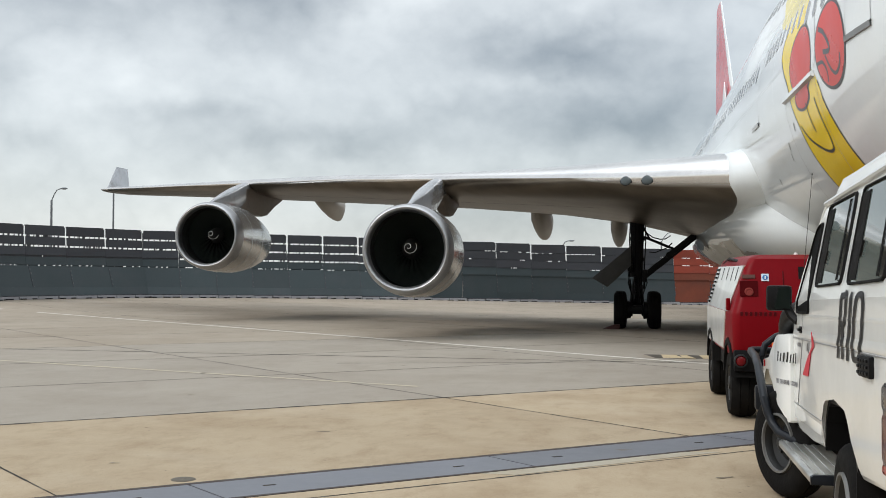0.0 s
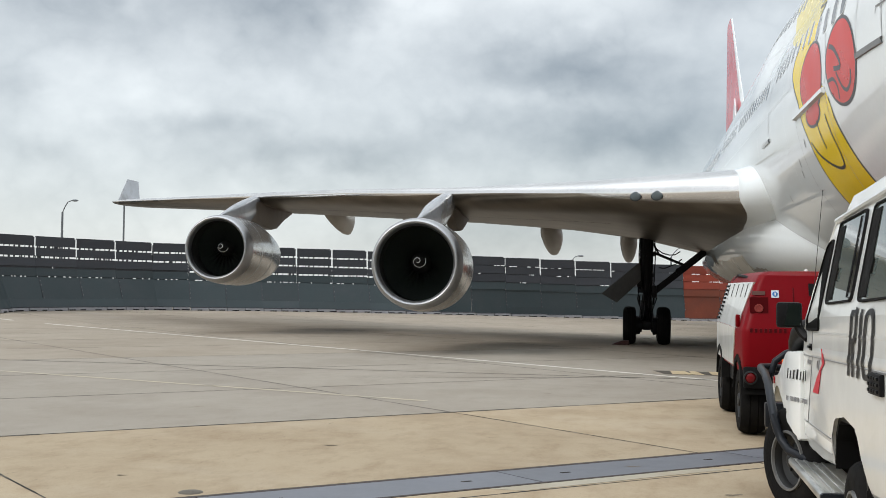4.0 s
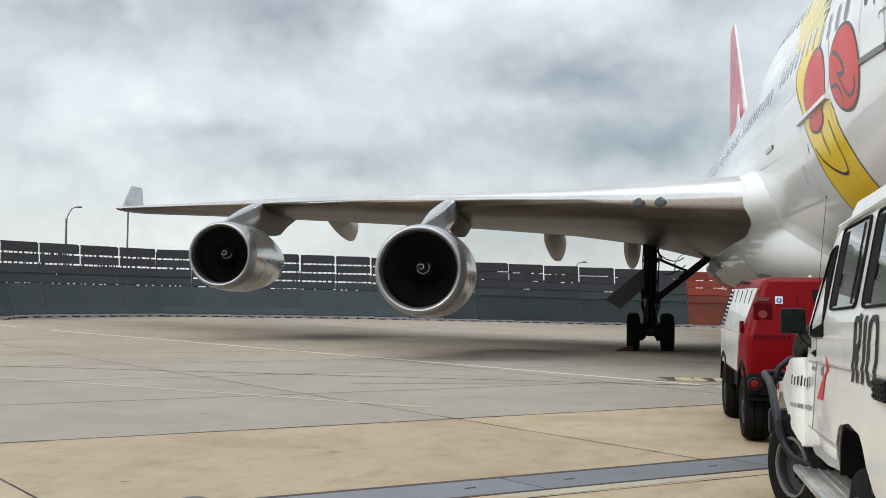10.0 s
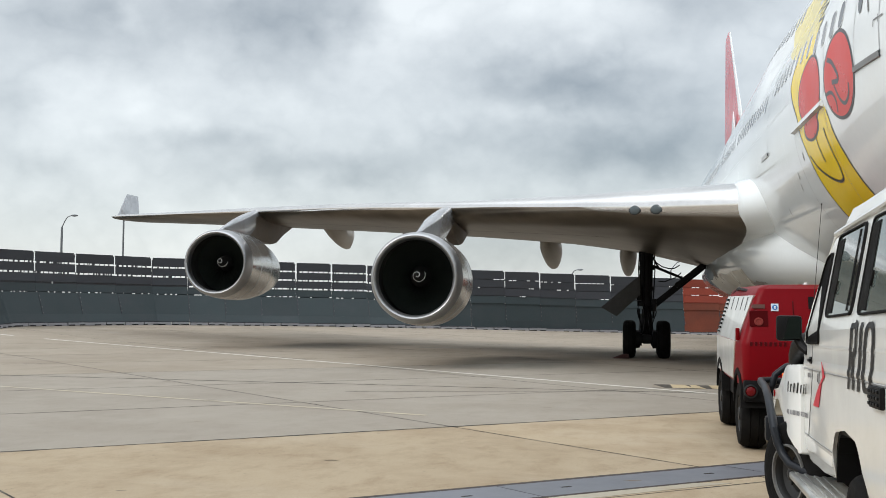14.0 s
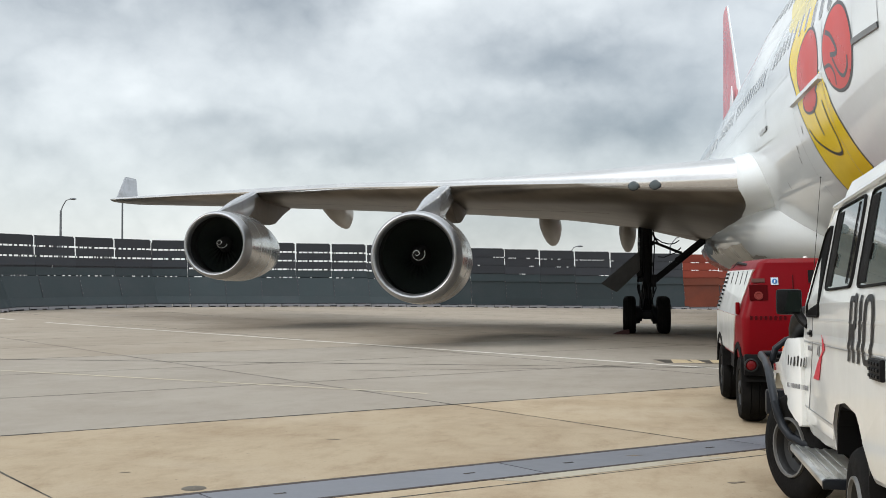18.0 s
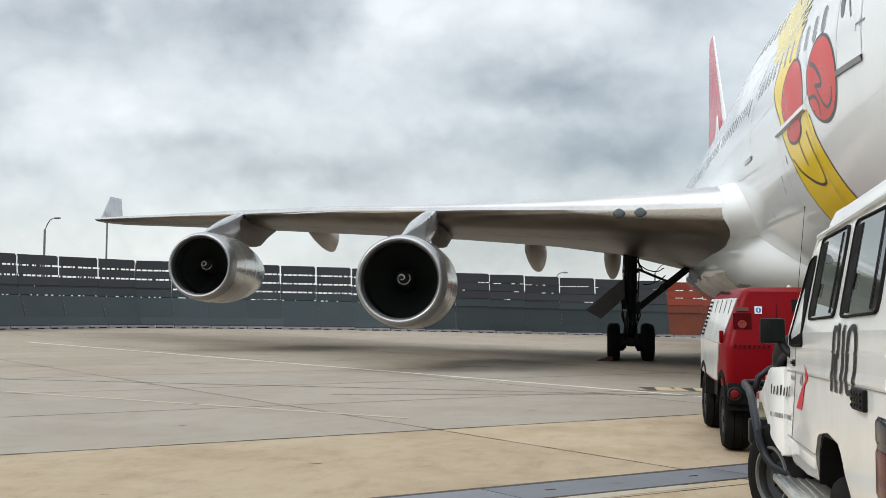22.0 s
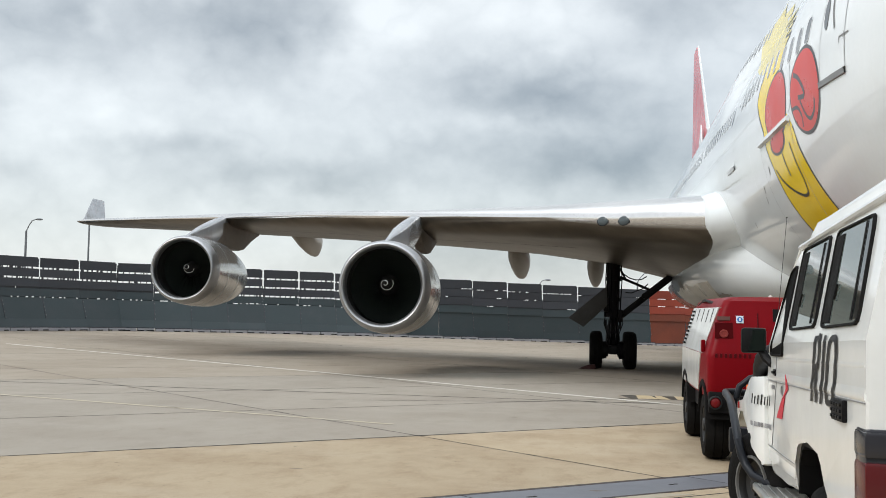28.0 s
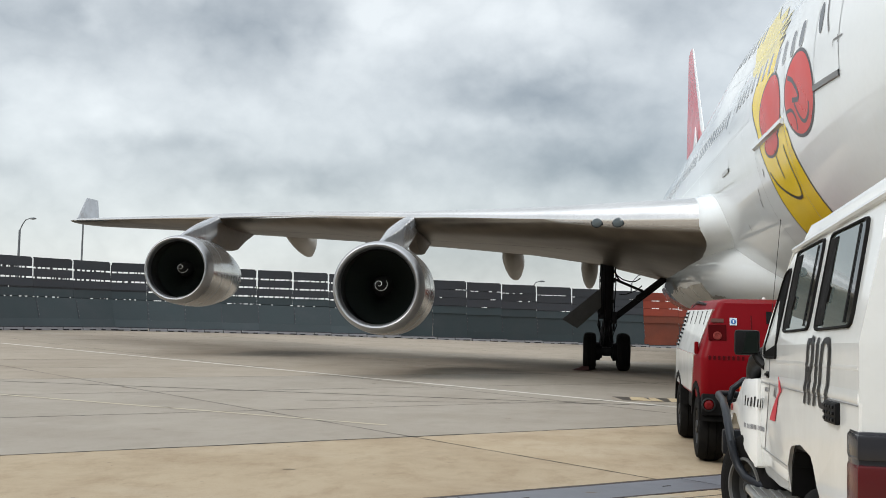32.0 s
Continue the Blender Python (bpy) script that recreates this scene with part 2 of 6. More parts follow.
def wing_underside():
    """Bare metal that turns dark and grimy behind the leading edge, the reflected dark ground put into its colour: at
    once on the outer wing and further aft at the root.
    """
    m = bpy.data.materials.new("shaded_grimy_wing_metal")
    m.use_nodes = True
    nt = m.node_tree
    b = nt.nodes["Principled BSDF"]
    n, link = nt.nodes.new, nt.links.new

    def mth(op, x, y=0.0, z=0.0):
        k = n("ShaderNodeMath")
        k.operation = op
        for i, v in enumerate((x, y, z)):
            if isinstance(v, (int, float)):
                k.inputs[i].default_value = v
            else:
                link(v, k.inputs[i])
        return k.outputs[0]
    tc, sep, no = n("ShaderNodeTexCoord"), n("ShaderNodeSeparateXYZ"), n("ShaderNodeTexNoise")
    link(tc.outputs["Object"], sep.inputs[0])
    mp = n("ShaderNodeMapping")
    mp.inputs["Scale"].default_value = (0.5, 1.0, 1.0)
    link(tc.outputs["Object"], mp.inputs[0])
    no.inputs["Scale"].default_value, no.inputs["Detail"].default_value = 1.3, 7.0
    link(mp.outputs[0], no.inputs[0])
    span = mth("ABSOLUTE", sep.outputs[0])
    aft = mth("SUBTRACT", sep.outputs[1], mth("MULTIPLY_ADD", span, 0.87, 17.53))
    # painted darkening begins where aft exceeds a length that shrinks from the root outward
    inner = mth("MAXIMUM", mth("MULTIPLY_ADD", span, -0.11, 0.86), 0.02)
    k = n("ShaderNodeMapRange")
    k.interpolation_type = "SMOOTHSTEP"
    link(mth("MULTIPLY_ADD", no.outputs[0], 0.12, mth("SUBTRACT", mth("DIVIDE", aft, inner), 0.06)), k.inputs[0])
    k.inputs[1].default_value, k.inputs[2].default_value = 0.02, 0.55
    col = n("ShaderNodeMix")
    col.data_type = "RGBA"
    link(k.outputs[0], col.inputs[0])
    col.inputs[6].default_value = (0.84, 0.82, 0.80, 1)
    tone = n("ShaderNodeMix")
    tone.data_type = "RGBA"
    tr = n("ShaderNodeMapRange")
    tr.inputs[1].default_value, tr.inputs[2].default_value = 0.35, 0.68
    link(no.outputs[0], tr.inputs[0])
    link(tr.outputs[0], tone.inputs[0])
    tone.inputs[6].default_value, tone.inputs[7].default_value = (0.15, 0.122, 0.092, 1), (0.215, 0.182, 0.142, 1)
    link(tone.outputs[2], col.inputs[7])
    link(col.outputs[2], b.inputs["Base Color"])
    link(mth("MULTIPLY_ADD", k.outputs[0], -0.2, 1.0), b.inputs["Metallic"])
    link(mth("MULTIPLY_ADD", k.outputs[0], 0.12, 0.22), b.inputs["Roughness"])
    return m


WINGMIX = wing_underside()


# ---- mesh helpers ----
def finish(name, bm, material, smooth=40):
    me = bpy.data.meshes.new(name)
    bmesh.ops.recalc_face_normals(bm, faces=bm.faces)
    if smooth:
        for f in bm.faces:
            f.smooth = True
        for e in bm.edges:
            if len(e.link_faces) == 2 and e.calc_face_angle(0) > radians(smooth):
                e.smooth = False
    bm.to_mesh(me)
    bm.free()
    for m in (material if isinstance(material, (list, tuple)) else [material]):
        me.materials.append(m)
    return me


BASE = {}


def thing(name, at, label, category, group="", kind=""):
    ob = new(name)
    ob.location = at
    BASE[ob.name] = Vector(at)
    return tagged(ob, label, category, group, kind)


def part(name, bm, material, parent, label="", smooth=40):
    """One mesh, modelled in the world's metres, under a thing or a part."""
    ob = new(name, finish(name, bm, material, smooth))
    if parent is not None:
        ob.parent = parent
        ob.matrix_parent_inverse = Matrix.Translation(-BASE.get(parent.name, Vector()))
    if label:
        ob["label"] = label
    return ob


def single(name, bm, material, label, category, group="", kind="", smooth=40):
    return tagged(part(name, bm, material, None, "", smooth), label, category, group, kind)


def box(bm, c, s, bevel=0.0, m=None):
    r = bmesh.ops.create_cube(bm, size=1.0)
    vs = r["verts"]
    for v in vs:
        v.co = Vector((v.co.x * s[0], v.co.y * s[1], v.co.z * s[2]))
    if bevel:
        es = {e for v in vs for e in v.link_edges}
        out = bmesh.ops.bevel(bm, geom=list(es), offset=bevel, segments=2, affect="EDGES", profile=0.6)
        vs = list({v for f in out["faces"] for v in f.verts} | {v for v in vs if v.is_valid})
    for v in vs:
        v.co = (m @ v.co if m else v.co) + Vector(c)
    return vs


def rod(bm, a, b, r, r2=None, seg=12):
    a, b = Vector(a), Vector(b)
    d = b - a
    m = Matrix.Translation((a + b) / 2) @ d.to_track_quat("Z", "Y").to_matrix().to_4x4()
    bmesh.ops.create_cone(bm, cap_ends=True, segments=seg, radius1=r, radius2=r if r2 is None else r2, depth=d.length, matrix=m)


def tube(bm, pts, r, seg=8):
    pts = [Vector(p) for p in pts]
    rings = []
    for i, p in enumerate(pts):
        d = (pts[min(i + 1, len(pts) - 1)] - pts[max(i - 1, 0)]).normalized()
        q = d.to_track_quat("Z", "Y")
        rings.append([bm.verts.new(p + q @ Vector((r * math.cos(k * math.tau / seg), r * math.sin(k * math.tau / seg), 0))) for k in range(seg)])
    skin(bm, rings, caps=True)


def skin(bm, rings, caps=False, closed=True):
    for a, b in zip(rings, rings[1:]):
        n = len(a)
        for k in range(n if closed else n - 1):
            bm.faces.new((a[k], a[(k + 1) % n], b[(k + 1) % n], b[k]))
    if caps:
        bm.faces.new(rings[0])
        bm.faces.new(list(reversed(rings[-1])))


def loft(bm, sections, caps=True):
    rings = [[bm.verts.new(p) for p in s] for s in sections]
    skin(bm, rings, caps)
    return rings


def lathe(bm, profile, seg=48, m=None, caps=False):
    """Profile of (along, radius) turned about the y axis."""
    rings = []
    for y, r in profile:
        ring = []
        for k in range(seg):
            a = k * math.tau / seg
            p = Vector((r * math.cos(a), y, r * math.sin(a)))
            ring.append(bm.verts.new(m @ p if m else p))
        rings.append(ring)
    skin(bm, rings, caps)


def slab(bm, outline, axis, lo, hi, bevel=0.0):
    """A plate: a 2D outline pushed along one axis from lo to hi."""
    def put(u, v, w):
        return {"x": (w, u, v), "y": (u, w, v), "z": (u, v, w)}[axis]
    rings = [[bm.verts.new(put(u, v, w)) for u, v in outline] for w in (lo, hi)]
    n = len(outline)
    fs = [bm.faces.new((rings[0][k], rings[0][(k + 1) % n], rings[1][(k + 1) % n], rings[1][k])) for k in range(n)]
    fs.append(bm.faces.new(rings[0]))
    fs.append(bm.faces.new(list(reversed(rings[1]))))
    if bevel:
        es = list({e for f in fs for e in f.edges})
        bmesh.ops.bevel(bm, geom=es, offset=bevel, segments=2, affect="EDGES", profile=0.6)


def lerp_table(x, rows):
    for (a, *u), (b, *v) in zip(rows, rows[1:]):
        if x <= b:
            k = max(0.0, (x - a) / (b - a))
            return [p + (q - p) * k for p, q in zip(u, v)]
    return list(rows[-1][1:])


def smooth01(x):
    x = min(1, max(0, x))
    return x * x * (3 - 2 * x)


# ---- ground ----
def ground_z(x, y):
    s = smooth01((y - 36) / 12)
    return s * (-0.0125 * (max(-60, min(40, x)) + 24) - 0.02 * max(0, min(y, 90) - 65))


def build_ground():
    bm = bmesh.new()
    xs = [-3000, -400, -120] + [-70 + 5 * i for i in range(25)] + [80, 120, 400, 3000]
    ys = [-3000, -400, -80, -30, 0, 20] + [32 + 4 * i for i in range(20)] + [130, 400, 3000]
    g = [[bm.verts.new((x, y, ground_z(x, y) - 0.012)) for x in xs] for y in ys]
    skin(bm, g, closed=False)
    single("ground", bm, CONCRETEGREY, "weathered grey concrete airport apron", "ground", kind="structure")


build_ground()

# ---- blast fence ----
FENCE_LINE = [(-38.3, 43.0), (-39.57, 47.0), (-38.77, 49.76), (-37.84, 52.5), (-35.54, 57.5), (-28.5, 62.4), (-23.9, 65.3), (-17.1, 69.1), (-12.6, 72.0), (-7.65, 74.95), (-2.6, 77.4), (0.85, 79.1), (6, 81.5), (14, 85.0), (24, 88.0)]


# ---- airliner ----
PLANE = thing("airliner", (0, 31.0, 0), "white four-engined jumbo airliner with bare metal wings parked on the apron", "airliner")


def hull(y):
    """Centre height, radius, upper-deck centre height and radius of the fuselage at a station."""
    if y < 12:
        k = max(0.0, 1 - y / 12)
        r = 3.25 * max(0.0004, 1 - k ** 2.4) ** 0.62
        zc = 5.2 - 0.75 * k * k
    elif y < 50:
        r, zc = 3.25, 5.2 + 0.012 * (y - 12)
    else:
        s = max(0, min(1, (y - 50) / 18.6))
        r = 3.25 * (1 - s ** 1.8) + 0.28 * s
        zc = 8.45 + 0.012 * (y - 12) - r - 0.75 * s * s
    top = lerp_table(y, [(0, 4.5), (1.5, 5.6), (3.5, 7.9), (6, 9.2), (9, 9.68), (15, 9.66), (18, 9.58), (21, 9.50), (25, 9.24), (29, 8.92), (33, 8.66), (38, 8.5), (44, 8.45), (70, 7)])[0] + 0.012 * max(0, y - 12)
    ru = min(2.5 + 0.22 * smooth01((y - 17) / 5), r * 0.84)
    return zc, r, top - ru, ru


def hull_point(y, th, out=0.0):
    """th: 0 below, 90 at the starboard side, 180 on the crown (degrees)."""
    zc, r, zu, ru = hull(y)
    a = radians(th)
    dx, dz = -math.sin(a), -math.cos(a)
    d = r
    h = zu - zc
    disc = (dz * h) ** 2 - (h * h - ru * ru)
    if disc > 0 and 3 < y < 44:
        d2 = dz * h + math.sqrt(disc)
        e = d2 - d
        w = 0.25 + 0.55 * smooth01((y - 16) / 6)
        d = d2 if e > w else d if e < -w else d + (e + w) ** 2 / (4 * w)
    d += out
    return Vector((dx * d, y, zc + dz * d))


def build_fuselage():
    bm = bmesh.new()
    ys = [0.02, 0.3, 0.8, 1.5, 2.3, 3.2, 4.2, 5.2, 6.0] + [6.4 + 0.2 * i for i in range(28)] + [12 + 0.5 * i for i in range(26)] + [25 + i for i in range(20)] + [46, 48, 50, 52, 54, 56, 58, 60, 62, 64, 66, 67.5, 68.6]
    loft(bm, [[hull_point(y, k * 2.0) for k in range(180)] for y in ys])
    return part("fuselage", bm, WHITE, PLANE, "glossy white fuselage", 60)


FUSELAGE = build_fuselage()

# span station, leading edge y, leading edge z, trailing edge y, thickness ratio, incidence
WING = [(1.5, 19.0, 4.16, 35.0, 0.135, 4.2), (3.3, 20.4, 4.17, 35.4, 0.135, 4.0), (5.6, 22.4, 4.26, 36.2, 0.125, 2.3), (8.1, 24.6, 4.37, 37.2, 0.115, 1.2),
        (11.7, 27.7, 4.56, 38.8, 0.105, 0.5), (16.0, 31.4, 4.91, 41.2, 0.10, 0.7), (20.8, 35.6, 5.23, 43.9, 0.095, 0.5), (26.4, 40.5, 5.55, 46.7, 0.09, 0.0), (31.3, 44.7, 5.83, 49.2, 0.085, -0.3), (32.05, 45.45, 5.87, 49.3, 0.06, -0.3)]


def foil(n=30):
    """Points (along, height) of a section, from the trailing edge over the top to the nose and back below."""
    pts = []
    for i in range(n + 1):
        x = 0.5 * (1 + math.cos(math.pi * i / n))
        t = 5 * (0.2969 * math.sqrt(x) - 0.126 * x - 0.3516 * x * x + 0.2843 * x ** 3 - 0.1016 * x ** 4)
        pts.append((x, t * 0.95))
    for i in range(1, n):
        x = 0.5 * (1 - math.cos(math.pi * i / n))
        t = 5 * (0.2969 * math.sqrt(x) - 0.126 * x - 0.3516 * x * x + 0.2843 * x ** 3 - 0.1016 * x ** 4)
        pts.append((x, -t * (0.92 - 0.27 * min(1, x / 0.12) - 0.1 * max(0, x - 0.5))))
    return pts


def wing_at(s):
    return lerp_table(s, WING)


# how far the nose of the section stands above its chord, by span station
NOSE = [(1.5, 0.0), (5.6, 0.02), (8.1, 0.09), (11.7, 0.19), (16.0, 0.17), (20.8, 0.11), (26.4, 0.07), (32.05, 0.03)]


def wing_section(s, side):
    le, z, te, th, inc = wing_at(s)
    c, a = te - le, radians(inc)
    up = lerp_table(s, NOSE)[0]
    out = []
    for x, t in foil():
        dy, dz = x * c, t * th * c + up * max(0, 1 - x / 0.16) ** 2
        out.append(Vector((-side * s, le + dy * math.cos(a) + dz * math.sin(a), z - dy * math.sin(a) + dz * math.cos(a))))
    return out


def build_wing(side):
    bm = bmesh.new()
    st = [1.5, 3.3, 3.8, 4.4, 5.0, 5.6, 6.2, 6.8, 7.4, 8.1, 9.0, 9.9, 11.7, 13.8, 16, 18.4, 20.8, 23.6, 26.4, 29, 31.3, 32.05]
    loft(bm, [wing_section(s, side) for s in st])
    w = part("wing", bm, [METAL, WINGMIX, WINGFLAP], PLANE, "bare metal leading edge over a grimy underside with shade in its colour", 60)
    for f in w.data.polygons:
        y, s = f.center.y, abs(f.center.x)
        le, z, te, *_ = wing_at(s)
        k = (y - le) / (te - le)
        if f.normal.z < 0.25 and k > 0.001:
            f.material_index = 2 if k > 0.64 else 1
    # seams of the leading-edge flaps and of the trailing flaps, on the underside
    for q, lo, hi in ((39, 6.6, 31.0), (52, 4.4, 30.5)):
        bm = bmesh.new()
        rows = []
        for j in range(40):
            sec = wing_section(lo + (hi - lo) * j / 39, side)
            a, b = sec[q], sec[q + 1]
            d = (b - a).normalized() * 0.022
            o = Vector((0, 0, -0.006))
            rows.append([bm.verts.new(a - d + o), bm.verts.new(a + d + o)])
        skin(bm, rows, closed=False)
        part("flap_seam", bm, GEAR, w, "dark seam along the flaps", 0)
    bm = bmesh.new()
    secs = []
    for k, x, le, te, z in ((0, 31.75, 45.3, 48.0, 5.85), (1, 31.8, 45.7, 48.05, 6.1), (2, 31.92, 46.35, 48.2, 6.65), (3, 32.05, 47.05, 48.35, 7.2)):
        secs.append([Vector((-side * x + side * t * 0.07 * (te - le), le + u * (te - le), z)) for u, t in foil(8)])
    loft(bm, secs)
    part("winglet", bm, PYLON, w, "grey upturned winglet")
    return w


WINGS = [build_wing(1), build_wing(-1)]


def build_engine(x, y, z):
    m = Matrix.Translation((x, y, z)) @ Matrix.Rotation(radians(2.5 if x < 0 else -2.5), 4, "Z") @ Matrix.Rotation(radians(-1.6), 4, "X")
    bm = bmesh.new()
    lathe(bm, [(0.55, 1.25), (0.9, 1.275), (1.6, 1.29), (2.4, 1.285), (2.9, 1.27), (3.4, 1.225), (4.4, 1.09), (5.2, 0.94), (5.25, 0.90), (4.6, 0.93)], 72, m)
    nac = part("engine_nacelle", bm, NACELLE, PLANE, "long grey engine cowling")
    bm = bmesh.new()
    lathe(bm, [(0.55, 1.252), (0.3, 1.225), (0.1, 1.18), (0.02, 1.145), (0.0, 1.11), (0.025, 1.07), (0.08, 1.045), (0.18, 1.02), (0.3, 1.012)], 72, m)
    part("inlet_lip", bm, LIP, nac, "polished metal intake ring")
    bm = bmesh.new()
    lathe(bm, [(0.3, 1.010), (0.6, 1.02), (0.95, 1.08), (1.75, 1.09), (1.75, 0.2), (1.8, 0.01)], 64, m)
    part("inlet_duct", bm, DARK, nac, "intake duct with its shade in the colour")
    for d, r in ((1.55, 1.290), (2.9, 1.271)):
        bm = bmesh.new()
        lathe(bm, [(d, r), (d - 0.002, r + 0.003), (d + 0.016, r + 0.002), (d + 0.024, r - 0.004)], 64, m)
        part("cowl_seam", bm, LIP, nac)
    bm = bmesh.new()
    lathe(bm, [(4.3, 0.90), (5.6, 0.62), (6.3, 0.30), (6.6, 0.02)], 40, m)
    part("exhaust_plug", bm, GEAR, nac, "dark exhaust cone")
    fan = build_fan()
    return fan, m


def build_fan():
    bm = bmesh.new()
    lathe(bm, [(0.1, 0.305), (0.16, 0.30), (0.18, 0.02)], 32)
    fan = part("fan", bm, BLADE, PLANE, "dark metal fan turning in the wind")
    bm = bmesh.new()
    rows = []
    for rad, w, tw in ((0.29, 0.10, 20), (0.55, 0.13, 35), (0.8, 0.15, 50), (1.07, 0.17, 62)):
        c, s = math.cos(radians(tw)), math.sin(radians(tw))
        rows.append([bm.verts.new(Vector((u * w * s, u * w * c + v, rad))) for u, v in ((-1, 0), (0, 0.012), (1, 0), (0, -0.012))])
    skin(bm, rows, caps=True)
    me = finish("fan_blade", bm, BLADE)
    for i in range(26):
        b = new("fan_blade", me)
        b.parent = fan
        b.matrix_basis = Matrix.Rotation(i * math.tau / 26, 4, "Y")
    bm = bmesh.new()
    lathe(bm, [(-0.80, 0.004), (-0.77, 0.03), (-0.58, 0.12), (-0.26, 0.22), (0.1, 0.31)], 32)
    part("spinner", bm, DARK, fan, "black nose cone")
    bm = bmesh.new()
    rings = []
    for i in range(41):
        a = i / 40 * math.tau * 1.45
        q = i / 40
        rr = 0.022 + 0.165 * q
        yy = lerp_table(rr, [(0.004, -0.80), (0.03, -0.77), (0.12, -0.58), (0.22, -0.26), (0.31, 0.1)])[0]
        w = 0.015
        e = Vector((math.cos(a), 0, math.sin(a)))
        rings.append([bm.verts.new(e * (rr + d) + Vector((0, yy - 0.012 + (0.014 if d > 0 else -0.0), 0))) for d in (-w, w)])
    skin(bm, rings, closed=False)
    part("spiral", bm, plain("white_spiral_paint", (0.62, 0.62, 0.60), 0.5), fan, "white painted spiral")
    return fan


ENGINES = [(-11.68, 22.72, 2.45), (-20.83, 31.51, 3.11), (11.68, 22.72, 2.45), (20.83, 31.51, 3.11)]
FANS = []
for _x, _y, _z in ENGINES:
    FANS.append(build_engine(_x, _y, _z))


def build_pylon(x, y, z):
    """A strut from the cowling's back up to the wing's leading edge and along below it."""
    s = abs(x)
    le, wz, *_ = wing_at(s)
    nose = lerp_table(s, NOSE)[0]
    a0, a1 = Vector((x, y + 0.28, z + 1.19)), Vector((x, le + 0.25, wz + nose + 0.06))
    bm = bmesh.new()
    secs = []
    for i in range(9):
        u = i / 8
        a = a0.lerp(a1, u) + Vector((0, 0, 0.10 * math.sin(math.pi * u)))
        b = Vector((x, a.y + 0.3, lerp_table(u, [(0.0, z + 1.12), (0.15, z + 1.08), (0.55, z + 1.02), (0.72, wz - 0.78), (1.0, wz - 0.27)])[0]))
        hw = 0.05 + 0.14 * smooth01(u / 0.45)
        ax = b - a
        secs.append([a + ax * v + Vector((sd * hw * wd, 0, 0)) for v, wd, sd in ((0, 0, 1), (0.015, 0.45, 1), (0.06, 0.8, 1), (0.16, 1, 1), (0.9, 1, 1), (1, 0.8, 1), (1, 0.8, -1), (0.9, 1, -1), (0.16, 1, -1), (0.06, 0.8, -1), (0.015, 0.45, -1))])
    loft(bm, secs)
    p = part("pylon", bm, PYLON, PLANE, "grey engine pylon with sooty streaks")
    # the sooty box behind the strut, tapering to a tip under the wing
    bm = bmesh.new()
    secs = []
    dp = 1.2 if s > 15 else 0.95
    for yy, zt, zb, hw in ((le + (0.3 if s < 15 else -1.2), wz - (0.0 if s < 15 else 0.3), wz - (0.30 if s < 15 else 0.9), 0.16), (le + 0.8, wz, wz - (0.74 if s < 15 else 0.95) * dp, 0.24), (le + 1.5, wz - 0.1, wz - dp, 0.26), (le + 2.2, wz - 0.15, wz - 0.92 * dp, 0.25), (le + 3.3, wz - 0.2, wz - 0.56 * dp, 0.18), (le + 4.5, wz - 0.25, wz - 0.33, 0.06)):
        secs.append([Vector((x + hw * u, yy, zb + (zt - zb) * v)) for u, v in ((-1, 1), (-1, 0.25), (-0.6, 0.03), (0.6, 0.03), (1, 0.25), (1, 1))])
    loft(bm, secs)
    part("pylon_box", bm, SOOTY, p, "brown sooty pylon box under the wing")


for _x, _y, _z in ENGINES:
    build_pylon(_x, _y, _z)


def build_fin():
    bm = bmesh.new()
    secs = []
    for le, te, z, th in ((52.5, 67.4, 8.0, 0.22), (54.0, 67.3, 10.0, 0.2), (55.8, 67.2, 12.4, 0.17), (58.2, 67.0, 14.5, 0.14), (60.6, 66.8, 16.6, 0.11), (63.0, 66.6, 18.7, 0.09), (64.2, 66.4, 18.95, 0.04)):
        secs.append([Vector((t * th * 2, le + u * (te - le), z)) for u, t in foil(26)])
    loft(bm, secs)
    fin = part("tail_fin", bm, [WHITE, REDFIN], PLANE, "red tail fin with a white leading edge")
    for p in fin.data.polygons:
        y, z = p.center.y, p.center.z
        le = 54.0 + (z - 10.0) * 9.0 / 8.7
        if y - le > 0.34 and z > 9:
            p.material_index = 1
    bm = bmesh.new()
    slab(bm, [(56.6, 10.0), (64.5, 9.9), (60.4, 10.7), (58.4, 12.9)], "x", -0.27, -0.21)
    part("tail_emblem", bm, WHITE, fin, "white swept shape on the fin")
    for side in (1, -1):
        bm = bmesh.new()
        secs = []
        for x, le, te, z in ((0.5, 57.0, 65.5, 6.6), (11.0, 65.4, 68.2, 7.8)):
            secs.append([Vector((-side * x, le + u * (te - le), z + t * 0.1 * (te - le))) for u, t in foil(8)])
        loft(bm, secs)
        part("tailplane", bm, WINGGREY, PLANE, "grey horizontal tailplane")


build_fin()


BELLY = [(16.5, 1.3, 2.25, 3.2), (18.5, 2.1, 2.02, 3.8), (20.5, 2.75, 1.90, 4.3), (22.5, 3.15, 1.82, 4.7), (24.5, 3.4, 1.76, 4.9), (27, 3.55, 1.72, 4.9), (32, 3.55, 1.75, 4.6), (38, 3.3, 1.85, 4.2), (42, 2.5, 2.0, 3.8), (44, 1.2, 2.2, 3.2)]


